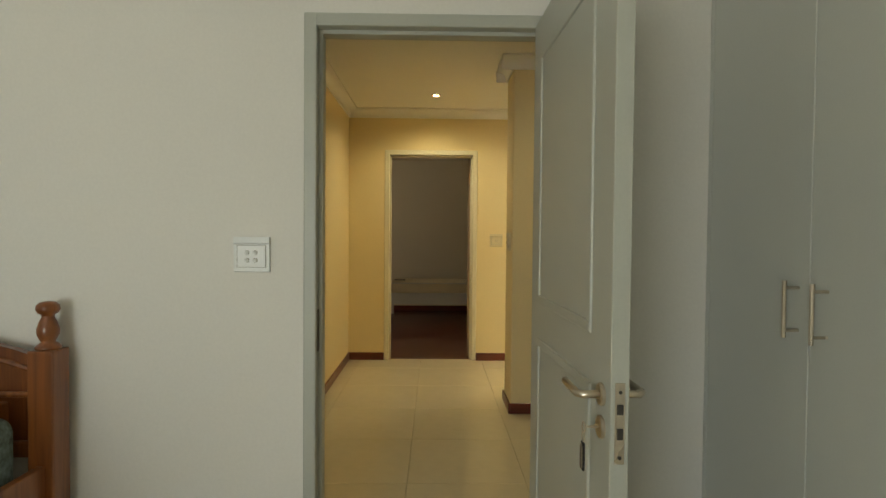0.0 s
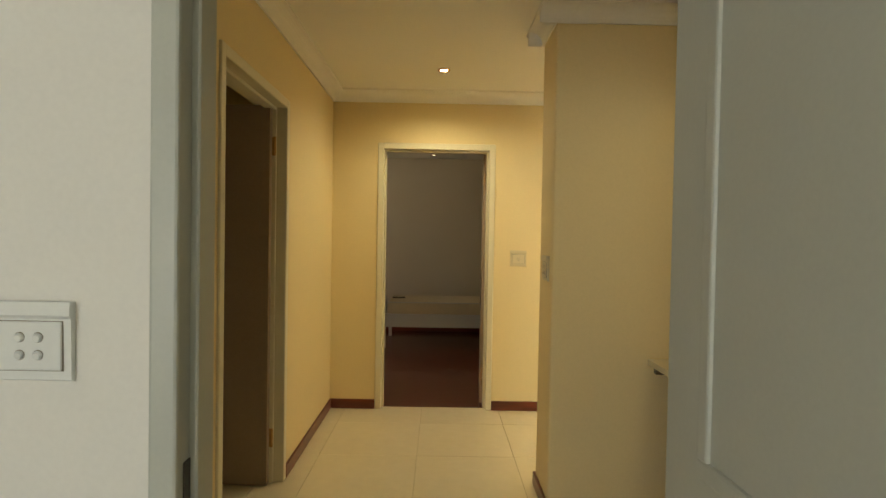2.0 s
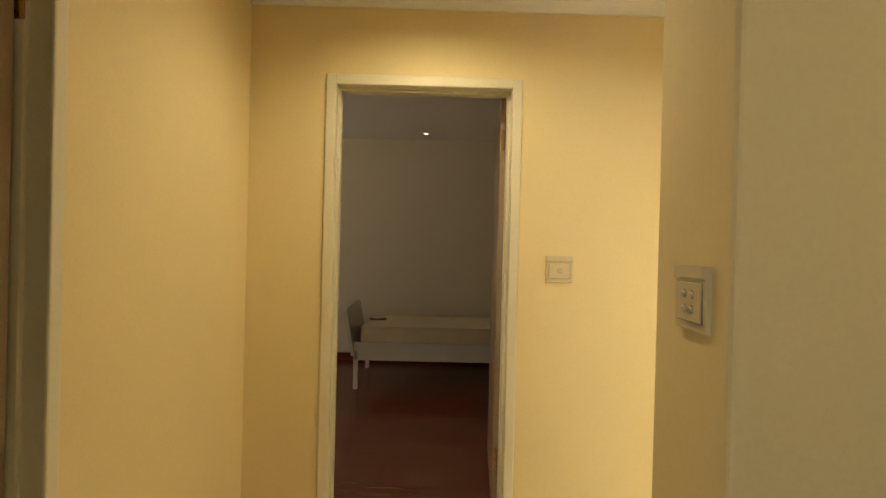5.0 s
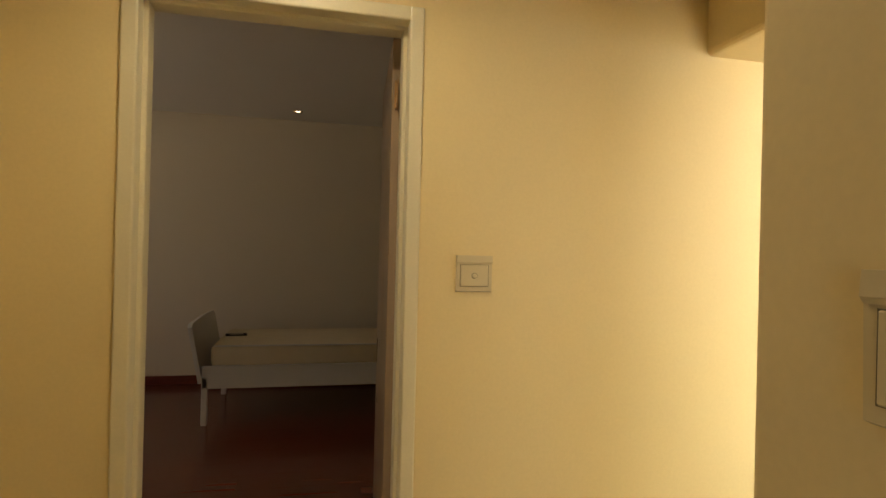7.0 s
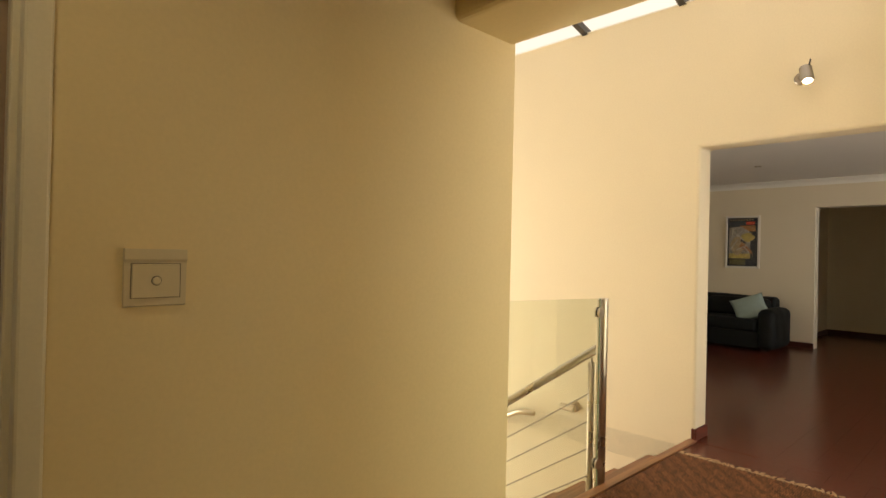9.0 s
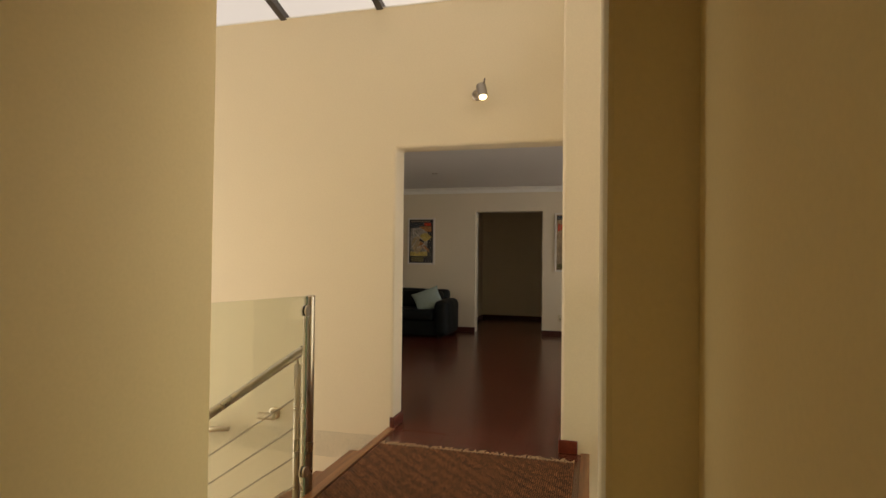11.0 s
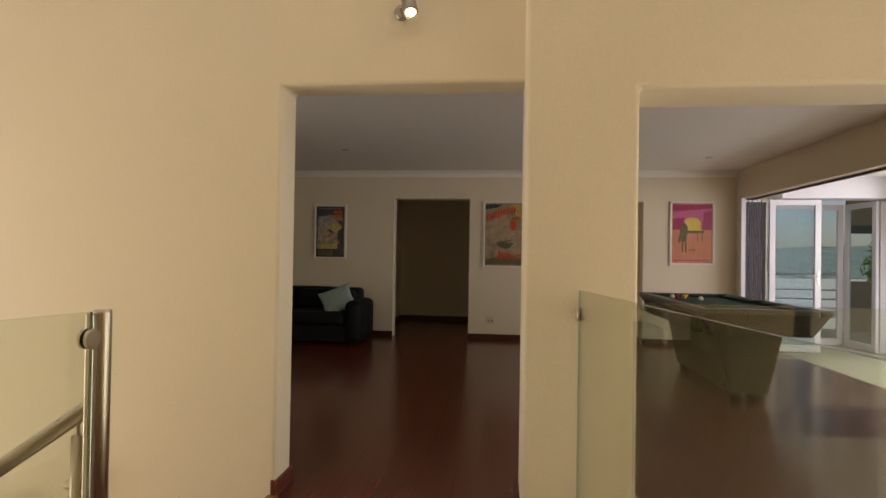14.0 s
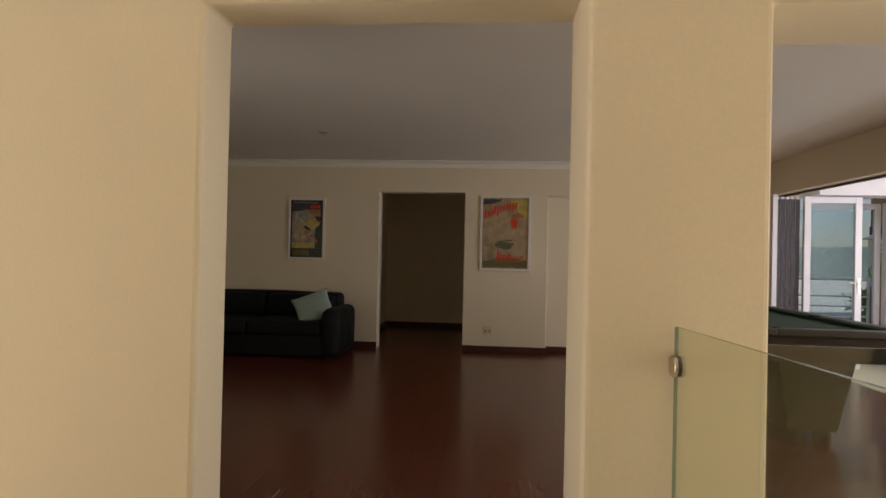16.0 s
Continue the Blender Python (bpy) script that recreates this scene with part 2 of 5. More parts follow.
def lathe(profile, seg=20, bm=None, m=Matrix()):
    """Turned about z: a profile of (radius, height)."""
    bm = bm or bmesh.new()
    rings = [[bm.verts.new(m @ Vector((r * math.cos(k * 2 * math.pi / seg), r * math.sin(k * 2 * math.pi / seg), z))) for k in range(seg)] for r, z in profile]
    for r0, r1 in zip(rings, rings[1:]):
        for k in range(seg):
            bm.faces.new((r0[k], r0[(k + 1) % seg], r1[(k + 1) % seg], r1[k]))
    bm.faces.new(rings[0])
    bm.faces.new(rings[-1])
    return bm


def prism(outline, x0, x1, axis="x", bm=None):
    """An outline of (u, z) drawn out along x (u is y) or along y (u is x)."""
    bm = bm or bmesh.new()
    f = (lambda s, u, z: (s, u, z)) if axis == "x" else (lambda s, u, z: (u, s, z))
    a = [bm.verts.new(f(x0, u, z)) for u, z in outline]
    b = [bm.verts.new(f(x1, u, z)) for u, z in outline]
    bm.faces.new(a)
    bm.faces.new(b)
    for k in range(len(a)):
        j = (k + 1) % len(a)
        bm.faces.new((a[k], a[j], b[j], b[k]))
    return bm


def wall(name, axis, t0, t1, u0, u1, z0, z1, holes, mat, label, soft=0.012, ends=False):
    """A wall with openings cut through it: it runs along axis from u0 to u1, and is t0..t1 thick; holes are (u, u, z, z)."""
    us = sorted({u0, u1, *[v for h in holes for v in h[:2] if u0 < v < u1]})
    zs = sorted({z0, z1, *[v for h in holes for v in h[2:] if z0 < v < z1]})
    solid = lambda i, k: 0 <= i < len(us) - 1 and 0 <= k < len(zs) - 1 and not any(
        h[0] < (us[i] + us[i + 1]) / 2 < h[1] and h[2] < (zs[k] + zs[k + 1]) / 2 < h[3] for h in holes)
    bm, made = bmesh.new(), {}

    def v(u, t, z):
        key = (round(u, 4), round(t, 4), round(z, 4))
        if key not in made:
            made[key] = bm.verts.new((u, t, z) if axis == "x" else (t, u, z))
        return made[key]

    for i in range(len(us) - 1):
        for k in range(len(zs) - 1):
            if not solid(i, k):
                continue
            a, b, c, d = us[i], us[i + 1], zs[k], zs[k + 1]
            for t in (t0, t1):
                bm.faces.new((v(a, t, c), v(b, t, c), v(b, t, d), v(a, t, d)))
            for di, dk, p, q in ((-1, 0, (a, c), (a, d)), (1, 0, (b, c), (b, d)), (0, -1, (a, c), (b, c)), (0, 1, (a, d), (b, d))):
                if not solid(i + di, k + dk):
                    bm.faces.new((v(p[0], t0, p[1]), v(q[0], t0, q[1]), v(q[0], t1, q[1]), v(p[0], t1, p[1])))
    bmesh.ops.recalc_face_normals(bm, faces=bm.faces)
    bmesh.ops.dissolve_limit(bm, angle_limit=0.01, verts=bm.verts[:], edges=bm.edges[:])
    pick = []
    for e in bm.edges:
        if len(e.link_faces) != 2 or e.calc_face_angle(0) < 1:
            continue
        c = (e.verts[0].co + e.verts[1].co) / 2
        u, z = (c.x if axis == "x" else c.y), c.z
        upright = abs(e.verts[0].co.z - e.verts[1].co.z) > 0.3
        if (u0 + 0.01 < u < u1 - 0.01 or (ends and upright)) and z0 + 0.01 < z < z1 - 0.01:
            pick.append(e)
    if pick and soft:
        bmesh.ops.bevel(bm, geom=pick, offset=soft, segments=3, affect="EDGES", profile=0.5)
    ob = part(name, bm, mat)
    return tagged(ob, label, "wall", kind="structure")


def slab(name, x0, x1, y0, y1, z0, z1, mat, label, category):
    return tagged(part(name, box(x0, x1, y0, y1, z0, z1), mat), label, category, kind="structure")


def strip(name, x0, x1, y0, y1, h, mat=None, label="dark red-brown wooden skirting board along the wall"):
    ob = part(name, box(x0, x1, y0, y1, 0.001, h, 0.004, 1), mat or SKIRT)
    return tagged(ob, label, "skirting", kind="structure")


# ---- structure ----
FAR, LEFTW, PIL_X, PIL_Y0, PIL_Y1 = 5.88, 0.0, 1.385, 4.24, 4.566
BED_Y0, BED_Y1 = 2.48, 2.61
OPEN_X0, OPEN_X1 = 2.35, 2.66
EX, FX = 5.0, 10.4
CH = 2.47

wall("wall_bedroom", "x", BED_Y0, BED_Y1, -3.2, 2.66, 0, CH, [(0.367, 1.36, -1, 2.055)], PLASTER_BED, "off-white plastered bedroom wall with a doorway", 0.004)
wall("wall_passage", "y", -0.14, LEFTW, BED_Y1, FAR, 0, CH, [(3.66, 4.60, -1, 2.07)], PLASTER, "cream plastered passage wall with a doorway", 0.004)
wall("wall_lobby", "x", FAR, FAR + 0.15, -0.14, OPEN_X1, 0, CH, [(0.357, 1.259, -1, 2.07)], PLASTER, "cream plastered lobby wall with a doorway to a bedroom", 0.004)
wall("wall_alcove", "y", 2.55, OPEN_X1, BED_Y1, PIL_Y0 + 0.05, 0, CH, [], PLASTER, "cream plastered alcove wall behind the desk")
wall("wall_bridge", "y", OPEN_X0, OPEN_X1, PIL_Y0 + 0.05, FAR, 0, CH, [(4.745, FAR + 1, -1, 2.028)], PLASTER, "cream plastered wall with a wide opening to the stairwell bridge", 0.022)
# Paler cream on the south reveal stands in for light falling on it.
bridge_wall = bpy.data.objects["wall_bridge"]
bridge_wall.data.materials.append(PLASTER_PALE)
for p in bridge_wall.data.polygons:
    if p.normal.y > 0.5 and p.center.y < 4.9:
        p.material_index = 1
wall("wall_stub", "x", PIL_Y0, PIL_Y1, PIL_X, 2.6, 0, CH, [], PLASTER, "cream plastered wall stub beside the desk alcove", 0.012, True)
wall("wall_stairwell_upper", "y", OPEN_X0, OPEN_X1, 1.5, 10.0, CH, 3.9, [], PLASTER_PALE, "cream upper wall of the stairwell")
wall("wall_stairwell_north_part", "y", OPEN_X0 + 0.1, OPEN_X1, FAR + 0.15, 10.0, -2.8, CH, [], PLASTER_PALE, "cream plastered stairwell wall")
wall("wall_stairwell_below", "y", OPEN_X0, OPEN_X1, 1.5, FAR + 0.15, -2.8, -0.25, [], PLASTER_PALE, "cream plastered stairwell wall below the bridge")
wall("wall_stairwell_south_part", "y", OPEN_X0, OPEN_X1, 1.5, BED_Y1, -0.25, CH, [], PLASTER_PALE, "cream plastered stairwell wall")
# Unseen end walls; the window openings are made up to suit the fill lamps.
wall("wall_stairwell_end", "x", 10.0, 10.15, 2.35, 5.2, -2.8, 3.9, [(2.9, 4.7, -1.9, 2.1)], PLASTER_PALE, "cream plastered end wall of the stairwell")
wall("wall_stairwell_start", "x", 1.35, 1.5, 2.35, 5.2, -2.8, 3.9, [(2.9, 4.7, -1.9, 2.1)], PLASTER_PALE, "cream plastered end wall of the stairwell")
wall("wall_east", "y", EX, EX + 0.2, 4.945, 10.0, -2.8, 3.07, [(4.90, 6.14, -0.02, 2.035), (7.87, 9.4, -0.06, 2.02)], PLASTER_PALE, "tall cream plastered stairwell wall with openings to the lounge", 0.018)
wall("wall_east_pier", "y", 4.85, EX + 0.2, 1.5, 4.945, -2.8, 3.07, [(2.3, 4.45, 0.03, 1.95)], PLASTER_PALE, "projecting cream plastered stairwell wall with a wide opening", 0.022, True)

# bedroom shell
wall("wall_bedroom_west", "y", -3.35, -3.2, -2.6, BED_Y1, 0, CH, [], PLASTER_BED, "off-white plastered bedroom wall")
wall("wall_bedroom_east", "y", 2.66, 2.8, -2.6, 1.5, 0, CH, [], PLASTER_BED, "off-white plastered bedroom wall")
wall("wall_bedroom_south", "x", -2.75, -2.6, -3.35, 2.8, 0, CH, [(-1.85, -0.35, 0.03, 2.1)], PLASTER_BED, "off-white plastered bedroom wall with a tall window")
slab("ceiling_bedroom", -3.35, 2.8, -2.75, BED_Y1, CH, CH + 0.1, CEILING, "plain white bedroom ceiling", "ceiling")
slab("ceiling_lobby", -0.14, 2.56, BED_Y1, FAR + 0.15, CH, CH + 0.1, CEILING, "plain off-white lobby ceiling with a downlight", "ceiling")
# room behind the passage door
slab("ceiling_side_room", -2.4, -0.14, BED_Y1, FAR, CH, CH + 0.1, CEILING, "plain off-white ceiling of the side room", "ceiling")
wall("wall_side_room_west", "y", -2.4, -2.25, BED_Y1, FAR, 0, CH, [], PLASTER, "plain plastered wall of the side room")
wall("wall_side_room_north", "x", FAR - 0.12, FAR, -2.25, -0.14, 0, CH, [], PLASTER, "plain plastered wall of the side room")
# far bedroom shell
wall("wall_far_bedroom_north", "x", 9.5, 9.65, -2.6, OPEN_X0 + 0.1, 0, CH, [], PLASTER_LOUNGE, "grey-white plastered far bedroom wall")
wall("wall_far_bedroom_west", "y", -2.6, -2.45, FAR, 9.5, 0, CH, [(6.9, 8.3, 0.9, 2.1)], PLASTER_LOUNGE, "grey-white plastered far bedroom wall with a window")
wall("wall_far_bedroom_south", "x", FAR + 0.01, FAR + 0.15, -2.45, -0.14, 0, CH, [], PLASTER_LOUNGE, "grey-white plastered far bedroom wall")
slab("ceiling_far_bedroom", -2.6, OPEN_X0 + 0.1, FAR + 0.15, 9.65, CH, CH + 0.1, CEILING, "plain white far bedroom ceiling", "ceiling")
# lounge shell
LC = 2.43
wall("wall_lounge_far", "y", FX, FX + 0.2, 1.45, 11.7, 0, LC, [(5.54, 6.65, -1, 2.03), (3.1, 4.48, -1, 2.0)], PLASTER_LOUNGE, "warm white lounge wall with an open recess and framed posters", 0.01)
wall("wall_lounge_north", "x", 11.5, 11.7, 5.0, FX, 0, LC, [(5.6, 10.2, 1.0, 2.15)], PLASTER_LOUNGE, "warm white lounge wall with a long window")
wall("wall_lounge_south", "x", 1.70, 1.85, 5.2, FX, 0, LC, [(5.6, 10.25, -1, 2.03)], PLASTER_LOUNGE, "warm white lounge wall with a wide opening to a sunroom", 0.015)
wall("wall_lounge_west", "y", EX, EX + 0.2, 10.0, 11.7, 0, LC, [], PLASTER_LOUNGE, "warm white lounge wall")
slab("ceiling_lounge", 5.2, FX + 0.2, 1.45, 11.7, LC, LC + 0.12, CEILING, "plain white lounge ceiling with small downlights", "ceiling")
wall("wall_recess_back", "y", 12.6, 12.75, 4.4, 7.8, 0, LC, [], PLASTER_LOUNGE, "dim wall at the back of the recess")
wall("wall_recess_north", "x", 6.95, 7.1, FX + 0.2, 12.6, 0, LC, [], PLASTER_LOUNGE, "dim side wall of the recess")
wall("wall_recess_south", "x", 5.15, 5.3, FX + 0.2, 12.6, 0, LC, [], PLASTER_LOUNGE, "dim side wall of the recess")
wall("wall_niche_back", "y", FX + 0.14, FX + 0.2, 3.0, 4.6, 0, LC, [], PLASTER_LOUNGE, "shallow niche back in the lounge wall")
slab("ceiling_recess", FX + 0.2, 12.75, 5.0, 7.2, LC, LC + 0.1, CEILING, "dim ceiling of the recess", "ceiling")
# sunroom
slab("ceiling_sunroom", 5.0, 13.0, -3.2, 1.72, 2.3, 2.4, CEILING, "white sunroom ceiling", "ceiling")
wall("wall_sunroom_west", "y", 4.9, 5.05, -3.2, 1.35, 0, 2.4, [], PLASTER_LOUNGE, "plain sunroom wall")

# floors
slab("floor_bedroom", -3.2, 2.66, -2.6, BED_Y1 - 0.06, -0.25, 0, TILE, "cream tiled bedroom floor", "floor")
slab("floor_lobby", -0.14, OPEN_X0 + 0.02, BED_Y1 - 0.06, FAR + 0.06, -0.25, -0.004, GROUT, "cream porcelain tiled lobby floor with fine joints", "floor")
slab("floor_alcove", OPEN_X0 + 0.02, 2.56, BED_Y1 - 0.06, PIL_Y0, -0.25, 0, TILE, "cream porcelain tiled alcove floor", "floor")
slab("floor_side_room", -2.3, -0.14, BED_Y1, FAR, -0.25, 0, TILE, "cream tiled floor of the side room", "floor")
slab("floor_far_bedroom", -2.5, OPEN_X0 + 0.1, FAR + 0.06, 9.5, -0.25, -0.006, BLACK, "dark red-brown laminate bedroom floor", "floor")
slab("floor_bridge", OPEN_X0 + 0.02, EX, 4.77, 6.17, -0.25, -0.006, BLACK, "red-brown laminate bridge floor over the stairwell", "floor")
slab("floor_lounge", EX, FX + 2.3, 1.4, 11.6, -0.25, -0.006, BLACK, "glossy dark red-brown laminate lounge floor", "floor")
slab("floor_lower", 2.35, 5.2, 1.35, 10.15, -2.95, -2.8, TILE, "cream tiled lower floor under the bridge", "floor")
slab("floor_sunroom", 5.0, 13.0, -3.2, 1.4, -0.25, 0, DECK, "pale paved sunroom floor", "floor")
ground = slab("ground", -400, 400, -400, 400, -3.4, -3.2, DECK, "pale paved ground around the house", "ground")

# ---- doors, frames, trim ----


def door_frame(parent, axis, u0, u1, t0, t1, top, mat):
    """Jambs and head of a rebated frame round an opening u0..u1; the wall is t0..t1 thick."""
    w, lip = 0.048, 0.012
    def bar(name, a, b, z0, z1):
        bm = bmesh.new()
        args = (a, b, t0 - lip, t1 + lip, z0, z1) if axis == "x" else (t0 - lip, t1 + lip, a, b, z0, z1)
        part(name, box(*args, 0.006, 2, bm), mat, parent)
    bar("frame_jamb", u0, u0 + w, 0.001, top)
    bar("frame_jamb", u1 - w, u1, 0.001, top)
    bar("frame_head", u0 + w - 0.004, u1 - w + 0.004, top - w, top)
    tm = (t0 + t1) / 2
    def stop(a, b, z0, z1):
        args = (a, b, tm - 0.03, tm + 0.025, z0, z1) if axis == "x" else (tm - 0.03, tm + 0.025, a, b, z0, z1)
        part("frame_stop", box(*args, 0.003, 1), mat, parent)
    stop(u0 + w - 0.003, u0 + w + 0.014, 0.001, top - w)
    stop(u1 - w - 0.014, u1 - w + 0.003, 0.001, top - w)
    stop(u0 + w + 0.01, u1 - w - 0.01, top - w - 0.014, top - w + 0.003)


def panel_leaf(width, height, thick, mat, panels):
    """A leaf in its own plane: x 0..width, y 0..thick, with moulded panels on both faces."""
    bm = box(0, width, 0, thick, 0, height, 0.002, 1)
    for x0, x1, z0, z1 in panels:
        for y, s in ((0, -1), (thick, 1)):
            for a, b, c, d in ((x0, x1, z0, z0 + 0.03), (x0, x1, z1 - 0.03, z1), (x0, x0 + 0.03, z0 + 0.026, z1 - 0.026), (x1 - 0.03, x1, z0 + 0.026, z1 - 0.026)):
                box(a, b, y - 0.006, y + 0.006, c, d, 0.005, 2, bm)
    return bm


def lever(parent, at, side, reach):
    """Rose and lever; side: +1 or -1 along the leaf's y; reach: the lever's way along x."""
    x, y, z = at
    part("handle_rose", lathe([(0.026, 0), (0.026, 0.006), (0.023, 0.009)], 24, None, Matrix.Translation((x, y, z)) @ Matrix.Rotation(-side * math.pi / 2, 4, "X")), STEEL, parent)
    part("lever_handle", tube([(x, y, z), (x, y + side * 0.045, z), (x + reach * 0.012, y + side * 0.055, z), (x + reach * 0.12, y + side * 0.055, z)], 0.0095, 12), STEEL, parent, "brushed steel lever handle", True)
    part("key_rose", lathe([(0.026, 0), (0.026, 0.006), (0.023, 0.009)], 24, None, Matrix.Translation((x, y, z - 0.075)) @ Matrix.Rotation(-side * math.pi / 2, 4, "X")), STEEL, parent)


def hinge(parent, at, axis="x"):
    """Brass butt hinge: knuckle and one flap with screws."""
    x, y, z = at
    h = part("hinge", tube([(x, y, z - 0.05), (x, y, z + 0.05)], 0.007, 10), BRASS, parent, "aged brass butt hinge")
    bm = box(x, x + 0.003, y - 0.03, y, z - 0.05, z + 0.05) if axis == "y" else box(x - 0.03, x, y, y + 0.003, z - 0.05, z + 0.05)
    flap = part("hinge_flap", bm, BRASS, h)
    for dz in (-0.035, 0.0, 0.035):
        q = (x + 0.002, y - 0.015, z + dz) if axis == "y" else (x - 0.015, y + 0.002, z + dz)
        part("screw", lathe([(0.004, -0.003), (0.004, 0.003)], 8, None, Matrix.Translation(q) @ Matrix.Rotation(math.pi / 2, 4, "Y" if axis == "y" else "X")), DARKSTEEL, h)
    return h


def door_thing(name, label):
    return tagged(new(name), label, "door", kind="structure")


# bedroom door, standing open at a right angle into the bedroom
d1 = door_thing("door_1", "grey-white panelled bedroom door standing open, with a steel lever handle and key")
door_frame(d1, "x", 0.362, 1.365, BED_Y0, BED_Y1, 2.06, DOOR)
leaf = part("leaf", panel_leaf(0.86, 2.005, 0.042, DOOR, [(0.11, 0.72, 1.0, 1.88), (0.11, 0.72, 0.12, 0.88)]), DOOR, d1)
leaf.matrix_world = pose(1.257, 2.468, 0.008, 0, 0, -88.4) @ pose(0, -0.042, 0)
lever(leaf, (0.805, 0, 0.875), -1, -1)
lever(leaf, (0.805, 0.042, 0.875), 1, -1)
plate = part("lock_plate", box(0.8595, 0.862, 0.010, 0.032, 0.735, 0.915, 0.0008, 1), STEEL, leaf, "steel lock faceplate on the door's edge")
for z0, z1 in ((0.845, 0.868), (0.79, 0.815)):
    part("lock_bolt", box(0.861, 0.8645, 0.014, 0.028, z0, z1, 0.001, 1), DARKSTEEL, plate)
for z in (0.75, 0.895):
    part("screw", lathe([(0.004, 0), (0.004, 0.0035)], 10, None, Matrix.Translation((0.8605, 0.021, z)) @ Matrix.Rotation(math.pi / 2, 4, "Y")), DARKSTEEL, plate)
key = part("key", tube([(0.805, 0.0, 0.80), (0.805, -0.035, 0.80)], 0.003, 8), STEEL, leaf, "small steel key in the lock")
part("key_bow", tube([(0.805 + 0.011 * math.cos(a), -0.042, 0.80 + 0.011 * math.sin(a)) for a in np.linspace(0, 2 * math.pi, 17)], 0.002, 6), STEEL, key)
part("key_ring", tube([(0.805 + 0.009 * math.cos(a), -0.043, 0.777 + 0.012 * math.sin(a)) for a in np.linspace(0, 2 * math.pi, 17)], 0.0012, 6), STEEL, key)
part("key_tag", box(0.795, 0.815, -0.046, -0.041, 0.70, 0.765, 0.002, 2), BLACK, key, "dark oblong key tag")
part("key_tag_rim", tube([(0.805 + sx * 0.006, -0.0475, 0.7325 + sz * 0.024) for sx, sz in ((-1, -1), (-1, 1), (0, 1.25), (1, 1), (1, -1), (0, -1.25), (-1, -1))], 0.0014, 6), STEEL, key)
part("strike_plate", box(0.4075, 0.4125, BED_Y0 + 0.012, BED_Y0 + 0.04, 0.80, 0.96, 0.001, 1), DARKSTEEL, d1)

# passage door, open inwards into the side room
d2 = door_thing("door_2", "brown passage door standing open into a dark side room")
door_frame(d2, "y", 3.655, 4.605, -0.14, 0.0, 2.075, TRIM)
leaf = part("leaf", panel_leaf(0.85, 2.02, 0.04, DOOR, []), DOORBROWN, d2)
leaf.matrix_world = pose(-0.062, 4.535, 0.008, 0, 0, 178)
for z in (1.82, 0.25):
    hinge(d2, (-0.052, 4.541, z), "x")

# far bedroom door, open inwards
d3 = door_thing("door_3", "brown bedroom door folded back into the far bedroom on brass hinges")
door_frame(d3, "x", 0.352, 1.264, FAR, FAR + 0.15, 2.075, TRIM)
leaf = part("leaf", panel_leaf(0.80, 2.02, 0.04, DOORBROWN, []), DOORBROWN, d3)
leaf.matrix_world = pose(1.222, FAR + 0.155, 0.008, 0, 0, 86)
for z in (1.82, 0.25):
    hinge(d3, (1.196, FAR + 0.146, z), "y")

# skirting
strip("baseboard", 0.0, 0.014, BED_Y1, 3.655, 0.075)
strip("baseboard", 0.0, 0.014, 4.605, FAR, 0.075)
strip("baseboard", 0.014, 0.352, FAR - 0.014, FAR, 0.075)
strip("baseboard", 1.264, OPEN_X1 - 0.02, FAR - 0.014, FAR, 0.075)
strip("baseboard", PIL_X - 0.014, PIL_X, PIL_Y0 - 0.014, PIL_Y1 + 0.014, 0.075)
strip("baseboard", PIL_X, 2.55, PIL_Y0 - 0.014, PIL_Y0, 0.075)
strip("baseboard", PIL_X, OPEN_X0, PIL_Y1, PIL_Y1 + 0.014, 0.075)
strip("baseboard", OPEN_X0 - 0.014, OPEN_X0, PIL_Y1 + 0.014, 4.745, 0.075)
strip("baseboard", -2.45, OPEN_X0 + 0.1, 9.486, 9.5, 0.08)
strip("baseboard", EX - 0.012, EX + 0.2, 6.126, 6.14, 0.085)
strip("baseboard", EX - 0.012, EX, 6.14, 6.16, 0.085)
strip("baseboard", 4.84, EX + 0.2, 4.945, 4.959, 0.085)
strip("baseboard", 4.838, 4.85, 4.84, 4.959, 0.085)
strip("baseboard", FX - 0.014, FX, 1.85, 3.1, 0.08, SKIRT_DARK)
strip("baseboard", FX - 0.014, FX, 4.48, 5.54, 0.08, SKIRT_DARK)
strip("baseboard", FX + 0.126, FX + 0.14, 3.1, 4.48, 0.08, SKIRT_DARK)
strip("baseboard", FX - 0.014, FX, 6.65, 11.5, 0.08, SKIRT_DARK)
strip("baseboard", FX, 12.6, 6.936, 6.95, 0.08, SKIRT_DARK)
strip("baseboard", FX, 12.6, 5.3, 5.314, 0.08, SKIRT_DARK)
strip("baseboard", 12.586, 12.6, 5.314, 6.936, 0.08, SKIRT_DARK)


def cornice(axis, u0, u1, t, side, z, size=0.085):
    """A coved plaster cornice along a wall face at t; side: which way the room lies."""
    out = [(t, z), (t, z - size), (t + side * 0.012, z - size)]
    out += [(t + side * (0.012 + (size - 0.024) * (1 - math.cos(a))), z - size + 0.012 + (size - 0.024) * math.sin(a)) for a in np.linspace(0.1, math.pi / 2 - 0.1, 6)]
    out += [(t + side * size, z - 0.012), (t + side * size, z)]
    ob = part("cornice", prism(out, u0, u1, "y" if axis == "y" else "x"), CEILING)
    return tagged(ob, "plain coved plaster cornice at the ceiling", "cornice", kind="structure")


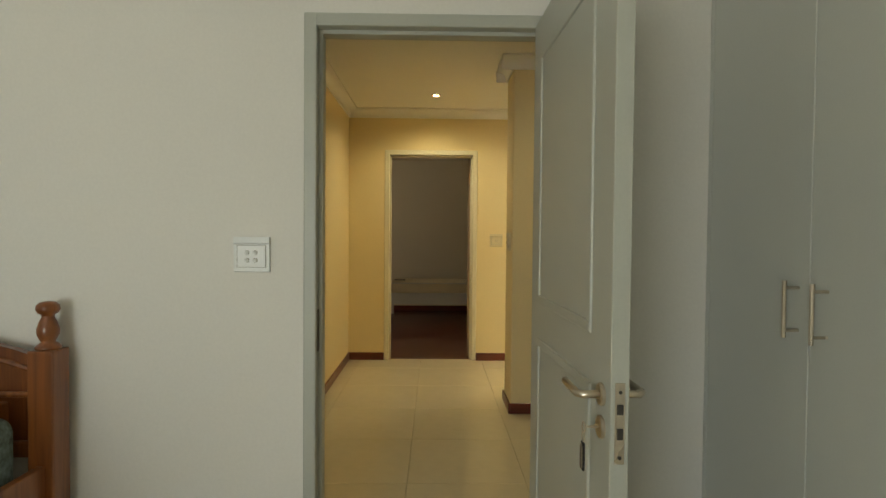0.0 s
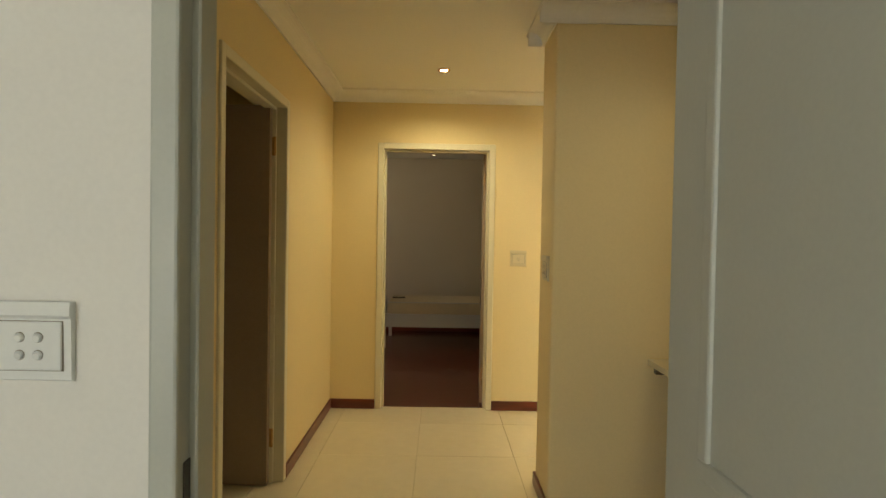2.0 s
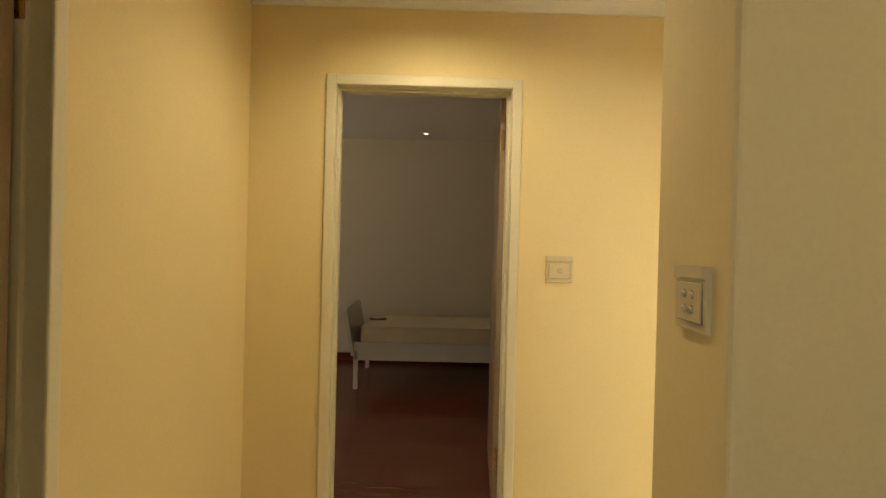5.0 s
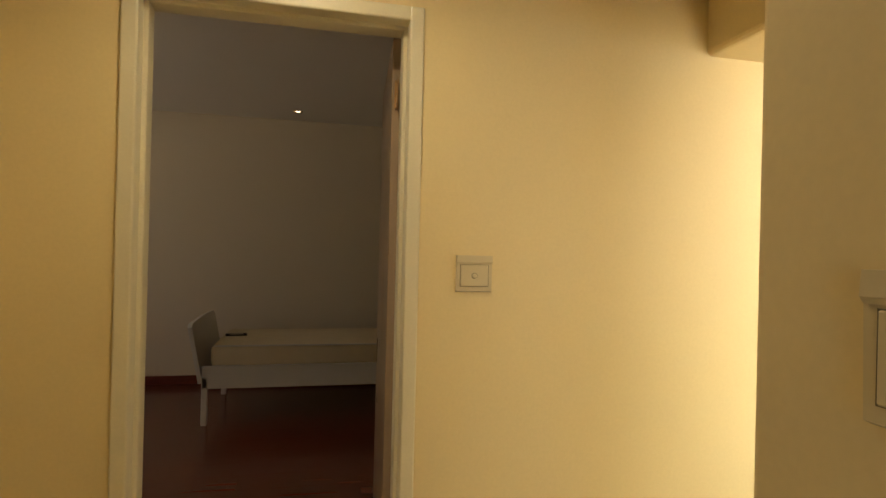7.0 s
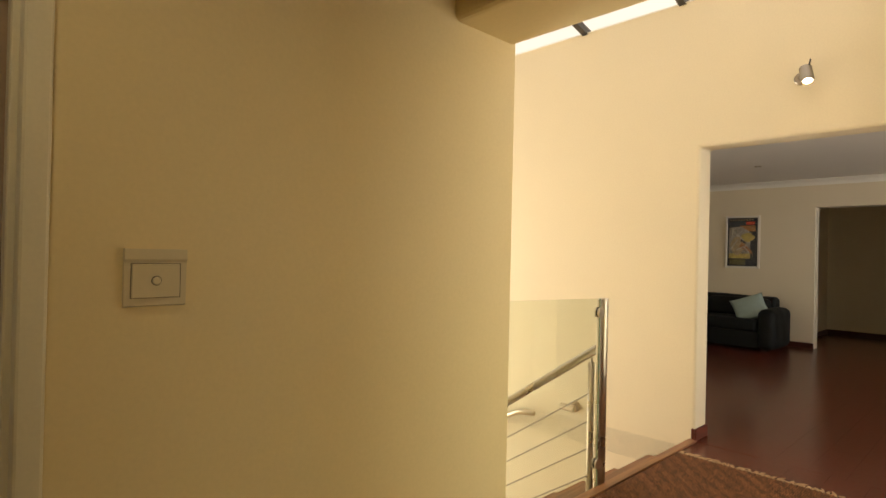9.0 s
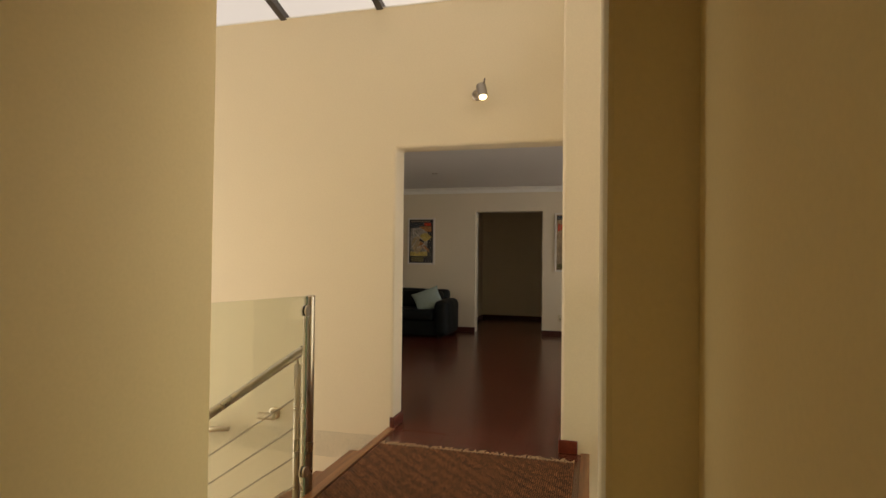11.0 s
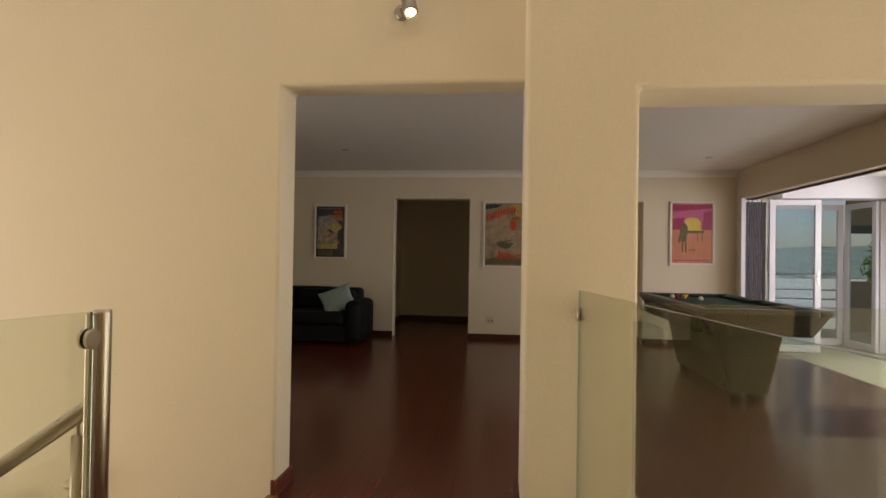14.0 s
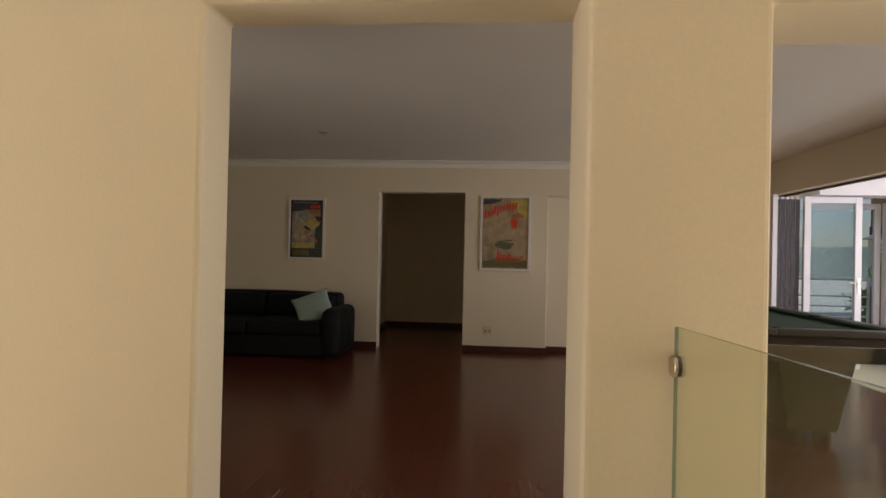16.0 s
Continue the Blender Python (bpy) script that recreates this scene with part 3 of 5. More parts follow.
cornice("y", BED_Y1, FAR, 0.0, 1, CH)
cornice("x", 0.0, OPEN_X0, FAR, -1, CH)
cornice("y", PIL_Y0, PIL_Y1, PIL_X, -1, CH)
cornice("x", PIL_X - 0.085, 2.55, PIL_Y0, -1, CH)
cornice("x", PIL_X - 0.085, OPEN_X0, PIL_Y1, 1, CH)
cornice("y", BED_Y1, PIL_Y0, 2.55, -1, CH)
cornice("y", PIL_Y1, FAR, OPEN_X0, -1, CH)
cornice("y", 1.85, 11.5, FX, -1, LC)

# ---- switches and sockets ----


def switch(name, label, at, rz, rockers, mat, size=0.128):
    """A square wall plate with a sloping lip on top; its face looks along -y before it is turned."""
    s = thing(name, label, "light switch", at, rz)
    h = size / 2
    part("wall_plate", prism([(0, -h), (-0.010, -h + 0.004), (-0.012, h - 0.028), (-0.017, h - 0.022), (-0.015, h), (0, h)], -h, h, "x"), mat, s)
    face = part("face_plate", box(-h + 0.014, h - 0.014, -0.0150, -0.009, -h + 0.02, h - 0.032, 0.0015, 1), mat, s)
    part("face_gap", box(-h + 0.012, h - 0.012, -0.0125, -0.009, -h + 0.0188, h - 0.0308), GAP, s)
    if rockers == 4:
        for dx in (-0.015, 0.015):
            for dz in (-0.0205, 0.0085):
                r = part("rocker", lathe([(0.0075, 0), (0.0075, 0.003), (0.0055, 0.006)], 14, None, Matrix.Translation((dx, -0.0145, dz)) @ Matrix.Rotation(math.pi / 2 + 0.25, 4, "X")), mat, face)
                part("rocker_gap", lathe([(0.0086, 0), (0.0086, 0.0006)], 14, None, Matrix.Translation((dx, -0.0148, dz)) @ Matrix.Rotation(math.pi / 2, 4, "X")), GAP, face)
    else:
        part("button_gap", lathe([(0.0105, 0), (0.0105, 0.0006)], 16, None, Matrix.Translation((0, -0.0148, -0.006)) @ Matrix.Rotation(math.pi / 2, 4, "X")), GAP, face)
        part("button", lathe([(0.0085, 0), (0.0085, 0.004), (0.006, 0.0055)], 16, None, Matrix.Translation((0, -0.0145, -0.006)) @ Matrix.Rotation(math.pi / 2, 4, "X")), mat, face)
    return s


switch("light_switch", "white four-rocker light switch on the bedroom wall", (0.171, BED_Y0, 1.165), 0, 4, PLASTIC_W, 0.132)
switch("light_switch", "cream single-button light switch beside the far doorway", (1.455, FAR, 1.195), 0, 1, PLASTIC, 0.124)
switch("light_switch", "cream four-rocker light switch on the wall stub", (PIL_X, 4.37, 1.20), -90, 4, PLASTIC, 0.128)

sock = thing("wall_socket", "white plastic double wall socket low on the lounge wall", "socket", (FX, 5.215, 0.285), -90)
part("wall_plate", box(-0.055, 0.055, -0.012, 0, -0.055, 0.055, 0.004, 2), PLASTIC, sock)
for dx in (-0.025, 0.025):
    part("socket_face", lathe([(0.012, 0), (0.012, 0.002), (0.009, 0.0022)], 16, None, Matrix.Translation((dx, -0.0115, -0.015)) @ Matrix.Rotation(math.pi / 2, 4, "X")), GAP, sock)
    part("rocker", box(dx - 0.008, dx + 0.008, -0.016, -0.011, 0.018, 0.038, 0.002, 1), PLASTIC_W, sock)


def downlight(name, at, lit, label, bulb=None):
    d = thing(name, label, "downlight", at)
    part("trim_ring", lathe([(0.043, 0.0), (0.043, -0.004), (0.036, -0.009), (0.030, -0.006), (0.030, 0.0)], 28), BRASS if lit else STEEL, d, "", True)
    part("bulb", lathe([(0.024, -0.001), (0.022, -0.006), (0.010, -0.009)], 20), bulb or (LAMPGLOW if lit else PLASTIC_W), d)
    return d


downlight("downlight", (0.849, 5.298, CH), True, "lit brass-rimmed halogen downlight in the lobby ceiling")
downlight("downlight", (1.95, 3.45, CH), True, "lit brass-rimmed halogen downlight over the alcove desk")
downlight("downlight", (-1.45, 5.4, CH), True, "lit halogen downlight in the side room ceiling")
downlight("downlight", (0.744, 9.12, CH), True, "dim halogen downlight in the far bedroom ceiling", DIMGLOW)
downlight("downlight", (8.7, 6.9, LC), False, "unlit small downlight in the lounge ceiling")
downlight("downlight", (9.3, 2.6, LC), False, "unlit small downlight in the lounge ceiling")

# wall spot over the bridge opening
ws = thing("wall_spotlight", "lit brushed steel swivel spotlight on the stairwell wall", "wall light", (EX, 5.54, 2.378))
part("back_plate", lathe([(0.038, 0), (0.038, 0.012), (0.03, 0.018)], 24, None, Matrix.Rotation(-math.pi / 2, 4, "Y")), NICKEL, ws)
part("arm", tube([(-0.01, 0, 0), (-0.06, -0.01, 0.0), (-0.085, -0.045, 0.0)], 0.009, 10), NICKEL, ws)
tilt = Matrix.Translation((-0.095, -0.05, -0.008)) @ Matrix.Rotation(radians(-14), 4, "X") @ Matrix.Rotation(radians(24), 4, "Y")
head = part("lamp_head", lathe([(0.020, 0.06), (0.034, 0.055), (0.036, -0.045), (0.033, -0.05), (0.031, -0.045)], 24, None, tilt), NICKEL, ws)
part("bulb", lathe([(0.030, -0.042), (0.024, -0.046), (0.010, -0.048)], 20, None, tilt), LAMPGLOW, head)
part("knob", tube([(-0.095, -0.062, 0.05), (-0.095, -0.068, 0.085)], 0.005, 8), DARKSTEEL, ws)

# ---- bedroom ----
bed = thing("pine_bed", "varnished pine bed with turned finial posts and a grey-green patterned cover", "bed", (-1.45, 2.40, 0))
for x in (-0.92, 0.92):
    post = part("bed_post", box(x - 0.046, x + 0.046, -0.046, 0.046, 0, 0.825, 0.006, 2), PINE, bed)
    part("finial", lathe([(0.040, 0.825), (0.042, 0.832), (0.034, 0.842), (0.022, 0.851), (0.027, 0.860), (0.035, 0.878), (0.036, 0.897), (0.029, 0.920), (0.020, 0.940), (0.021, 0.948), (0.031, 0.954), (0.038, 0.967), (0.036, 0.982), (0.026, 0.992), (0.01, 0.996)], 24, None, Matrix.Translation((x, 0, 0))), PINE, post, "", True)
arch = [(u, 0.80 + 0.13 * math.cos(u / 0.88 * math.pi / 2) ** 0.8) for u in np.linspace(-0.875, 0.875, 25)]
part("headboard", prism([(-0.875, 0.47), (0.875, 0.47), *arch[::-1]], -0.016, 0.016, "y"), PINE, bed)
for z0, z1 in ((0.44, 0.50), (0.655, 0.675)):
    part("headboard_rail", box(-0.876, 0.876, -0.028, 0.022, z0, z1, 0.008, 2), PINE, bed)
part("headboard_rail", tube([(u, -0.018, z - 0.05) for u, z in arch], 0.012, 8), PINE, bed)
for x in (-0.62, -0.2, 0.2, 0.62):
    part("carved_panel", box(x - 0.17, x + 0.17, -0.024, 0.0, 0.515, 0.64, 0.010, 2), PINE, bed)
for x in (-0.92, 0.92):
    part("side_rail", box(x - 0.016, x + 0.016, -2.0, -0.04, 0.25, 0.42, 0.006, 2), PINE, bed)
for x in (-0.90, 0.90):
    part("foot_post", box(x - 0.04, x + 0.04, -2.08, -2.0, 0, 0.5, 0.006, 2), PINE, bed)
DUVET = material("grey_green_patterned_cotton", (0.16, 0.21, 0.19), 0.9, var=0.55, scale=22, fine=60, bump=0.5)
bm = box(-0.86, 0.86, -1.98, -0.05, 0.30, 0.60, 0.06, 4)
bmesh.ops.subdivide_edges(bm, edges=bm.edges[:], cuts=3, use_grid_fill=True)
for v in bm.verts:
    v.co.z += 0.03 * noise.noise(v.co * 4)
part("duvet", bm, DUVET, bed, "grey-green leafy patterned duvet", True)
bm = bmesh.new()
bmesh.ops.create_uvsphere(bm, u_segments=28, v_segments=16, radius=1)
for v in bm.verts:
    v.co = Vector((0.55 + 0.33 * math.copysign(abs(v.co.x) ** 0.6, v.co.x), -0.22 + 0.16 * v.co.y, 0.60 + 0.10 * v.co.z))
part("pillow", bm, DUVET, bed, "grey-green patterned pillow", True)

# built-in cupboard
CX = 1.875
cup = thing("wardrobe", "pale grey-white built-in wardrobe with steel bar handles", "wardrobe", (CX, 0.2, 0))
part("carcass", box(0.022, 0.6, -1.7, 2.276, 0.0, 2.46), CUPBOARD, cup)
part("plinth", box(0.03, 0.05, -1.7, 2.27, 0.0, 0.08), CUPBOARD, cup)
part("end_panel", box(0.0, 0.02, 2.255, 2.279, 0.0, 2.46, 0.001, 1), CUPBOARD, cup)
ys = [2.253, 1.70, 1.13, 0.56, -0.01, -0.58, -1.15]
for k, (b, a) in enumerate(zip(ys, ys[1:])):
    dr = part("door", box(0.0, 0.019, a + 0.002, b - 0.002, 0.085, 2.44, 0.0015, 1), CUPBOARD, cup)
    hy = a + 0.045 if k % 2 == 0 else b - 0.07
    hd = part("handle", tube([(-0.042, hy, 0.965), (-0.042, hy, 1.125)], 0.006, 12), STEEL, dr, "brushed steel bar handle")
    for z in (0.985, 1.105):
        part("handle_foot", tube([(0.0, hy, z), (-0.042, hy, z)], 0.0045, 8), STEEL, hd)

# ---- alcove desk ----
desk = thing("wall_desk", "white laminate desk shelf fixed in the alcove on timber battens", "desk", (1.86, 3.4, 0))
part("desktop", box(0.0, 2.55 - 1.86 - 0.002, -0.785, PIL_Y0 - 3.4 - 0.002, 0.745, 0.775, 0.003, 2), material("cream_laminate", (0.74, 0.66, 0.46), 0.35, var=0.03, scale=4, fine=80), desk)
part("batten", box(0.03, 2.55 - 1.86 - 0.002, PIL_Y0 - 3.4 - 0.035, PIL_Y0 - 3.4 - 0.003, 0.705, 0.744, 0.002, 1), TABLEWOOD, desk, "dark timber batten")
part("batten", box(0.03, 2.55 - 1.86 - 0.002, -0.783, -0.75, 0.705, 0.744, 0.002, 1), TABLEWOOD, desk, "dark timber batten")
part("cable_hole", lathe([(0.022, 0.774), (0.022, 0.777), (0.017, 0.7772)], 20, None, Matrix.Translation((0.55, 0.74, 0))), BLACK, desk)

# ---- far bedroom ----
fb = thing("single_bed", "white-framed single bed with a bare cream mattress", "bed", (0.17, 8.22, 0))
for x in (0.02, 1.95):
    for y in (0.02, 0.88):
        part("leg", box(x - 0.02, x + 0.02, y - 0.02, y + 0.02, 0, 0.34, 0.004, 1), WHITE_METAL, fb)
part("side_rail", box(0.0, 1.97, 0.0, 0.025, 0.26, 0.42, 0.004, 2), WHITE_METAL, fb)
part("side_rail", box(0.0, 1.97, 0.875, 0.9, 0.26, 0.42, 0.004, 2), WHITE_METAL, fb)
bm = prism([(0.0, 0.30), (0.9, 0.30), (0.9, 0.70), (0.85, 0.725), (0.45, 0.735), (0.05, 0.725), (0.0, 0.70)], -0.03, 0.0, "x")
bmesh.ops.rotate(bm, verts=bm.verts, cent=(0, 0.45, 0.34), matrix=Matrix.Rotation(radians(-11), 3, "Y"))
part("headboard", bm, WHITE_METAL, fb)
bm = box(0.05, 1.95, 0.03, 0.87, 0.40, 0.56, 0.035, 4)
part("mattress", bm, LINEN, fb, "bare cream mattress", True)
part("piping", tube([(0.07, 0.032, 0.555), (1.93, 0.032, 0.555)], 0.006, 8), WHITE_METAL, fb)
bk = thing("remote_pad", "small black card lying on the mattress", "card", (0.33, 8.72, 0.5605), 8)
part("card", box(-0.08, 0.08, -0.05, 0.05, 0, 0.008, 0.003, 1), BLACK, bk)
part("label_strip", box(-0.05, 0.05, -0.012, 0.012, 0.0075, 0.0095), PLASTIC, bk)

# ---- bridge and stairs ----
rug = thing("jute_rug", "coarse brown woven jute rug with a fringed end on the bridge", "rug", (3.70, 5.48, 0.001))
m = material("woven_jute", (0.21, 0.098, 0.043), 0.95, var=0.4, scale=26, fine=110, bump=0.8)
jn, jl = m.node_tree.nodes, m.node_tree.links
jb = jn["Principled BSDF"]
weave = jn.new("ShaderNodeTexBrick")
weave.inputs["Scale"].default_value = 1.0
weave.inputs["Color1"].default_value, weave.inputs["Color2"].default_value, weave.inputs["Mortar"].default_value = (1.5, 1.35, 1.2, 1), (0.75, 0.7, 0.65, 1), (0.22, 0.2, 0.2, 1)
weave.inputs["Mortar Size"].default_value, weave.inputs["Mortar Smooth"].default_value = 0.0022, 0.6
weave.inputs["Brick Width"].default_value, weave.inputs["Row Height"].default_value = 0.022, 0.011
jl.new(jn["Texture Coordinate"].outputs["Object"], weave.inputs["Vector"])
mul = jn.new("ShaderNodeVectorMath")
mul.operation = "MULTIPLY"
jl.new(jb.inputs["Base Color"].links[0].from_socket, mul.inputs[0])
jl.new(weave.outputs["Color"], mul.inputs[1])
jl.new(mul.outputs[0], jb.inputs["Base Color"])
bm = bmesh.new()
RX, RY, nx, ny = 0.96, 0.625, 140, 92
grid = []
for i in range(nx + 1):
    row = []
    for j in range(ny + 1):
        x, y = -RX + 2 * RX * i / nx, -RY + 2 * RY * j / ny
        row.append(bm.verts.new((x, y + 0.006 * noise.noise((x * 2, 0, 3)), 0.007 + (0.006 if (i + j) % 2 else -0.003) + 0.002 * noise.noise((x * 9, y * 9, 0)))))
    grid.append(row)
for i in range(nx):
    for j in range(ny):
        bm.faces.new((grid[i][j], grid[i + 1][j], grid[i + 1][j + 1], grid[i][j + 1]))
part("weave", bm, m, rug)
bm = bmesh.new()
for s in (-1, 1):
    for k in range(110):
        y = -RY + 2 * RY * (k + 0.5) / 110
        a = random.uniform(-0.035, 0.035)
        l2 = random.uniform(0.025, 0.085)
        tube([(s * RX, y, 0.008), (s * (RX + l2 * 0.5), y + a * 0.4, 0.010), (s * (RX + l2), y + a, 0.003)], [0.006, 0.005, 0.0025], 5, bm)
tagged(part("fringe", bm, material("straw_fringe", (0.42, 0.30, 0.17), 0.95, var=0.3, scale=40, fine=150), rug), kind="stuff")

edge = tagged(part("trim", box(OPEN_X1, EX - 0.002, 6.12, 6.175, -0.06, 0.012, 0.004, 2), STAIRWOOD), "orange-brown timber nosing along the bridge edge", "trim", kind="structure")
edge = tagged(part("trim", box(OPEN_X1, 4.848, 4.765, 4.82, -0.06, 0.012, 0.004, 2), STAIRWOOD), "orange-brown timber nosing along the bridge edge", "trim", kind="structure")

stairs = thing("staircase", "orange-brown timber treads on cream plastered steps going down", "stairs", (3.9, 6.175, 0))
for k in range(1, 12):
    z = -0.18 * k
    y = 0.27 * (k - 1)
    part("step", box(0.0, 1.098, y, y + 0.27 + (0.0 if k < 11 else 0.6), z - 0.35, z - 0.03), PLASTER_PALE, stairs)
    part("tread", box(-0.02, 1.098, y - 0.0, y + 0.295, z - 0.03, z, 0.006, 2), STAIRWOOD, stairs)


def clamp(parent, at, axis="x"):
    """A half-round steel glass clamp."""
    bm = bmesh.new()
    for s in (-1, 1):
        lathe([(0.029, 0.0055 * s), (0.029, 0.0135 * s), (0.027, 0.0155 * s)], 20, bm)
    m4 = Matrix.Translation(at) @ Matrix.Rotation(math.pi / 2, 4, "X" if axis == "x" else "Y")
    bmesh.ops.transform(bm, matrix=m4, verts=bm.verts)
    cl = part("clamp", bm, STEEL, parent, "half-round steel glass clamp")
    gb = lathe([(0.0265, -0.0056), (0.0265, 0.0056)], 20)
    bmesh.ops.transform(gb, matrix=m4, verts=gb.verts)
    part("gasket_gap", gb, BLACK, cl)
    return cl


def pane(name, parent, axis, t, u0, u1, z0, z1, mat=None, thick=0.010):
    a = (u0, u1, t - thick / 2, t + thick / 2, z0, z1) if axis == "x" else (t - thick / 2, t + thick / 2, u0, u1, z0, z1)
    bm = box(*a)
    bm.faces.ensure_lookup_table()
    for f in bm.faces:
        n = f.normal
        flat = abs(n.y) if axis == "x" else abs(n.x)
        f.material_index = 0 if flat > 0.9 else 1
    return part(name, bm, [mat or GLASS, EDGE], parent)


bal = thing("glass_balustrade", "frameless glass balustrade on a round steel post at the bridge edge", "balustrade", (3.86, 6.195, 0))
part("post", lathe([(0.026, -0.2), (0.026, 1.022), (0.024, 1.03)], 24), STEEL, bal, "brushed steel post", True)
part("post_bar", box(-0.052, -0.030, -0.012, 0.012, -0.2, 1.024, 0.004, 2), STEEL, bal)
part("post_link", box(-0.034, -0.02, -0.006, 0.006, 0.45, 0.47), STEEL, bal)
g = pane("glass_panel", bal, "x", -0.012, -1.195, -0.058, -0.12, 1.03)
for v in g.data.vertices:
    if v.co.z > 0.5 and v.co.x < -1:
        v.co.z += 0.03
clamp(bal, (-0.065, -0.012, 0.955))
clamp(bal, (-0.065, -0.012, 0.13))
part("wall_channel", box(-1.2, -1.185, -0.03, 0.006, -0.12, 1.0), STEEL, bal)

rail = thing("stair_railing", "steel stair handrail with slim posts and tension wires", "railing", (3.86, 6.25, 0))
SL = 0.68
def on(y, z):
    return (0.0, y, z - SL * y)
part("handrail", tube([on(-0.02, 0.73), on(3.0, 0.73)], 0.0245, 16), STEEL, rail, "brushed steel handrail", True)
for y in (0.013, 0.72, 1.42, 2.12, 2.82):
    b = part("baluster", tube([(0, y, -SL * y - 0.32), (0, y, 0.67 - SL * y)], 0.0175, 14), STEEL, rail, "", True)
    part("pin", tube([(0, y, 0.66 - SL * y), (0, y, 0.72 - SL * y)], 0.006, 8), STEEL, b)
for h in (0.50, 0.345, 0.19, 0.035):
    part("wire", tube([on(0.013, h), on(2.82, h)], 0.0045, 6), NICKEL, rail)
part("link", tube([(0, 0.013, 0.50), (0, -0.05, 0.50)], 0.006, 8), STEEL, rail)

hr = thing("wall_handrail", "steel handrail on a wall bracket beside the stairs", "handrail", (EX, 7.0, 0))
part("bracket_flange", lathe([(0.046, 0), (0.046, 0.01), (0.036, 0.014)], 20, None, Matrix.Translation((0, 0.095, 0.035)) @ Matrix.Rotation(-math.pi / 2, 4, "Y")), STEEL, hr)
part("bracket_arm", tube([(0, 0.095, 0.035), (-0.075, 0.095, 0.035)], 0.012, 12), STEEL, hr)
part("rail_stub", tube([(-0.075, 0.055, 0.03), (-0.075, 0.185, 0.03)], 0.026, 14), STEEL, hr)
part("handrail", tube([(-0.075, 0.45, -0.09), (-0.075, 0.62, -0.115), (-0.075, 1.6, -0.62), (-0.075, 2.7, -1.25)], 0.021, 14), STEEL, hr, "", True)
for y, z in ((1.25, -0.44), (2.2, -0.97)):
    part("bracket_arm", tube([(0, y, z - 0.06), (-0.07, y, z - 0.06), (-0.075, y, z)], 0.008, 8), STEEL, hr)

br = thing("glass_balustrade", "frameless glass panel clamped to the pier along the bridge", "balustrade", (4.85, 4.70, 0))
gp = pane("glass_panel", br, "x", 0.0, -2.18, -0.012, -0.12, 1.06)
for v in gp.data.vertices:
    if v.co.z > 0.5 and v.co.x < -1:
        v.co.z += 0.065
for z in (0.955, 0.06):
    clamp(br, (-0.022, 0.0, z))
    clamp(br, (-2.16, 0.0, z))
b2 = thing("glass_balustrade", "frameless glass panel across the wide lounge opening", "balustrade", (4.98, 3.4, 0))
pane("glass_panel", b2, "y", 0.0, -1.09, 1.04, 0.04, 1.0)
for z in (0.95, 0.10):
    clamp(b2, (0, 1.035, z), "y")
    clamp(b2, (0, -1.085, z), "y")
b3 = thing("glass_balustrade", "frameless glass panel across the opening above the stairs", "balustrade", (5.1, 8.6, 0))
pane("glass_panel", b3, "y", 0.0, -0.72, 0.79, 0.04, 1.0, GLASS_DULL)
for z in (0.25, 0.9):
    clamp(b3, (0, -0.715, z), "y")

# translucent roof over the stairwell
POLY = bpy.data.materials.new("translucent_roof_sheet")
POLY.use_nodes = True
pn, pl = POLY.node_tree.nodes, POLY.node_tree.links
tl = pn.new("ShaderNodeBsdfTranslucent")
tl.inputs[0].default_value = (0.95, 0.90, 0.82, 1)
pl.new(tl.outputs[0], pn["Material Output"].inputs[0])
roof = thing("skylight_roof", "pale translucent sheet roof on dark steel bars over the stairwell", "skylight", (0, 0, 0))
bm = bmesh.new()
RZ = lambda x: 3.12 + (EX - x) * 0.28
prism([(5.25, RZ(5.25)), (2.30, RZ(2.30)), (2.30, RZ(2.30) + 0.01), (5.25, RZ(5.25) + 0.01)], 1.3, 10.2, "y", bm)
part("roof_sheet", bm, POLY, roof)
y = 1.51
while y < 10:
    part("roof_bar", prism([(5.2, RZ(5.2) - 0.06), (2.6, RZ(2.6) - 0.06), (2.6, RZ(2.6) - 0.003), (5.2, RZ(5.2) - 0.003)], y - 0.025, y + 0.025, "y"), DARKSTEEL, roof)
    y += 0.795
tagged(part("trim", box(4.99, 5.21, 4.95, 10.0, 3.07, 3.075), CEILING), "plain wall coping under the roof sheet", "trim", kind="structure")

# ---- lounge ----
sofa = thing("leather_sofa", "black-green leather sofa with padded arms against the lounge wall", "sofa", (9.92, 7.99, 0))


def pad(x0, x1, y0, y1, z0, z1, r, puff=0.02):
    bm = box(x0, x1, y0, y1, z0, z1, r, 4)
    bmesh.ops.subdivide_edges(bm, edges=[e for e in bm.edges if e.calc_length() > 0.15], cuts=4, use_grid_fill=True)
    c = Vector(((x0 + x1) / 2, (y0 + y1) / 2, (z0 + z1) / 2))
    for v in bm.verts:
        d = v.co - c
        k = (1 - abs(d.x) * 2 / (x1 - x0) * 0.9) * (1 - abs(d.y) * 2 / (y1 - y0) * 0.9) + (1 - abs(d.y) * 2 / (y1 - y0) * 0.9) * (1 - abs(d.z) * 2 / (z1 - z0) * 0.9)
        v.co += d.normalized() * puff * max(0, k) + Vector((0, 0, 0.006 * noise.noise(v.co * 6)))
    return bm


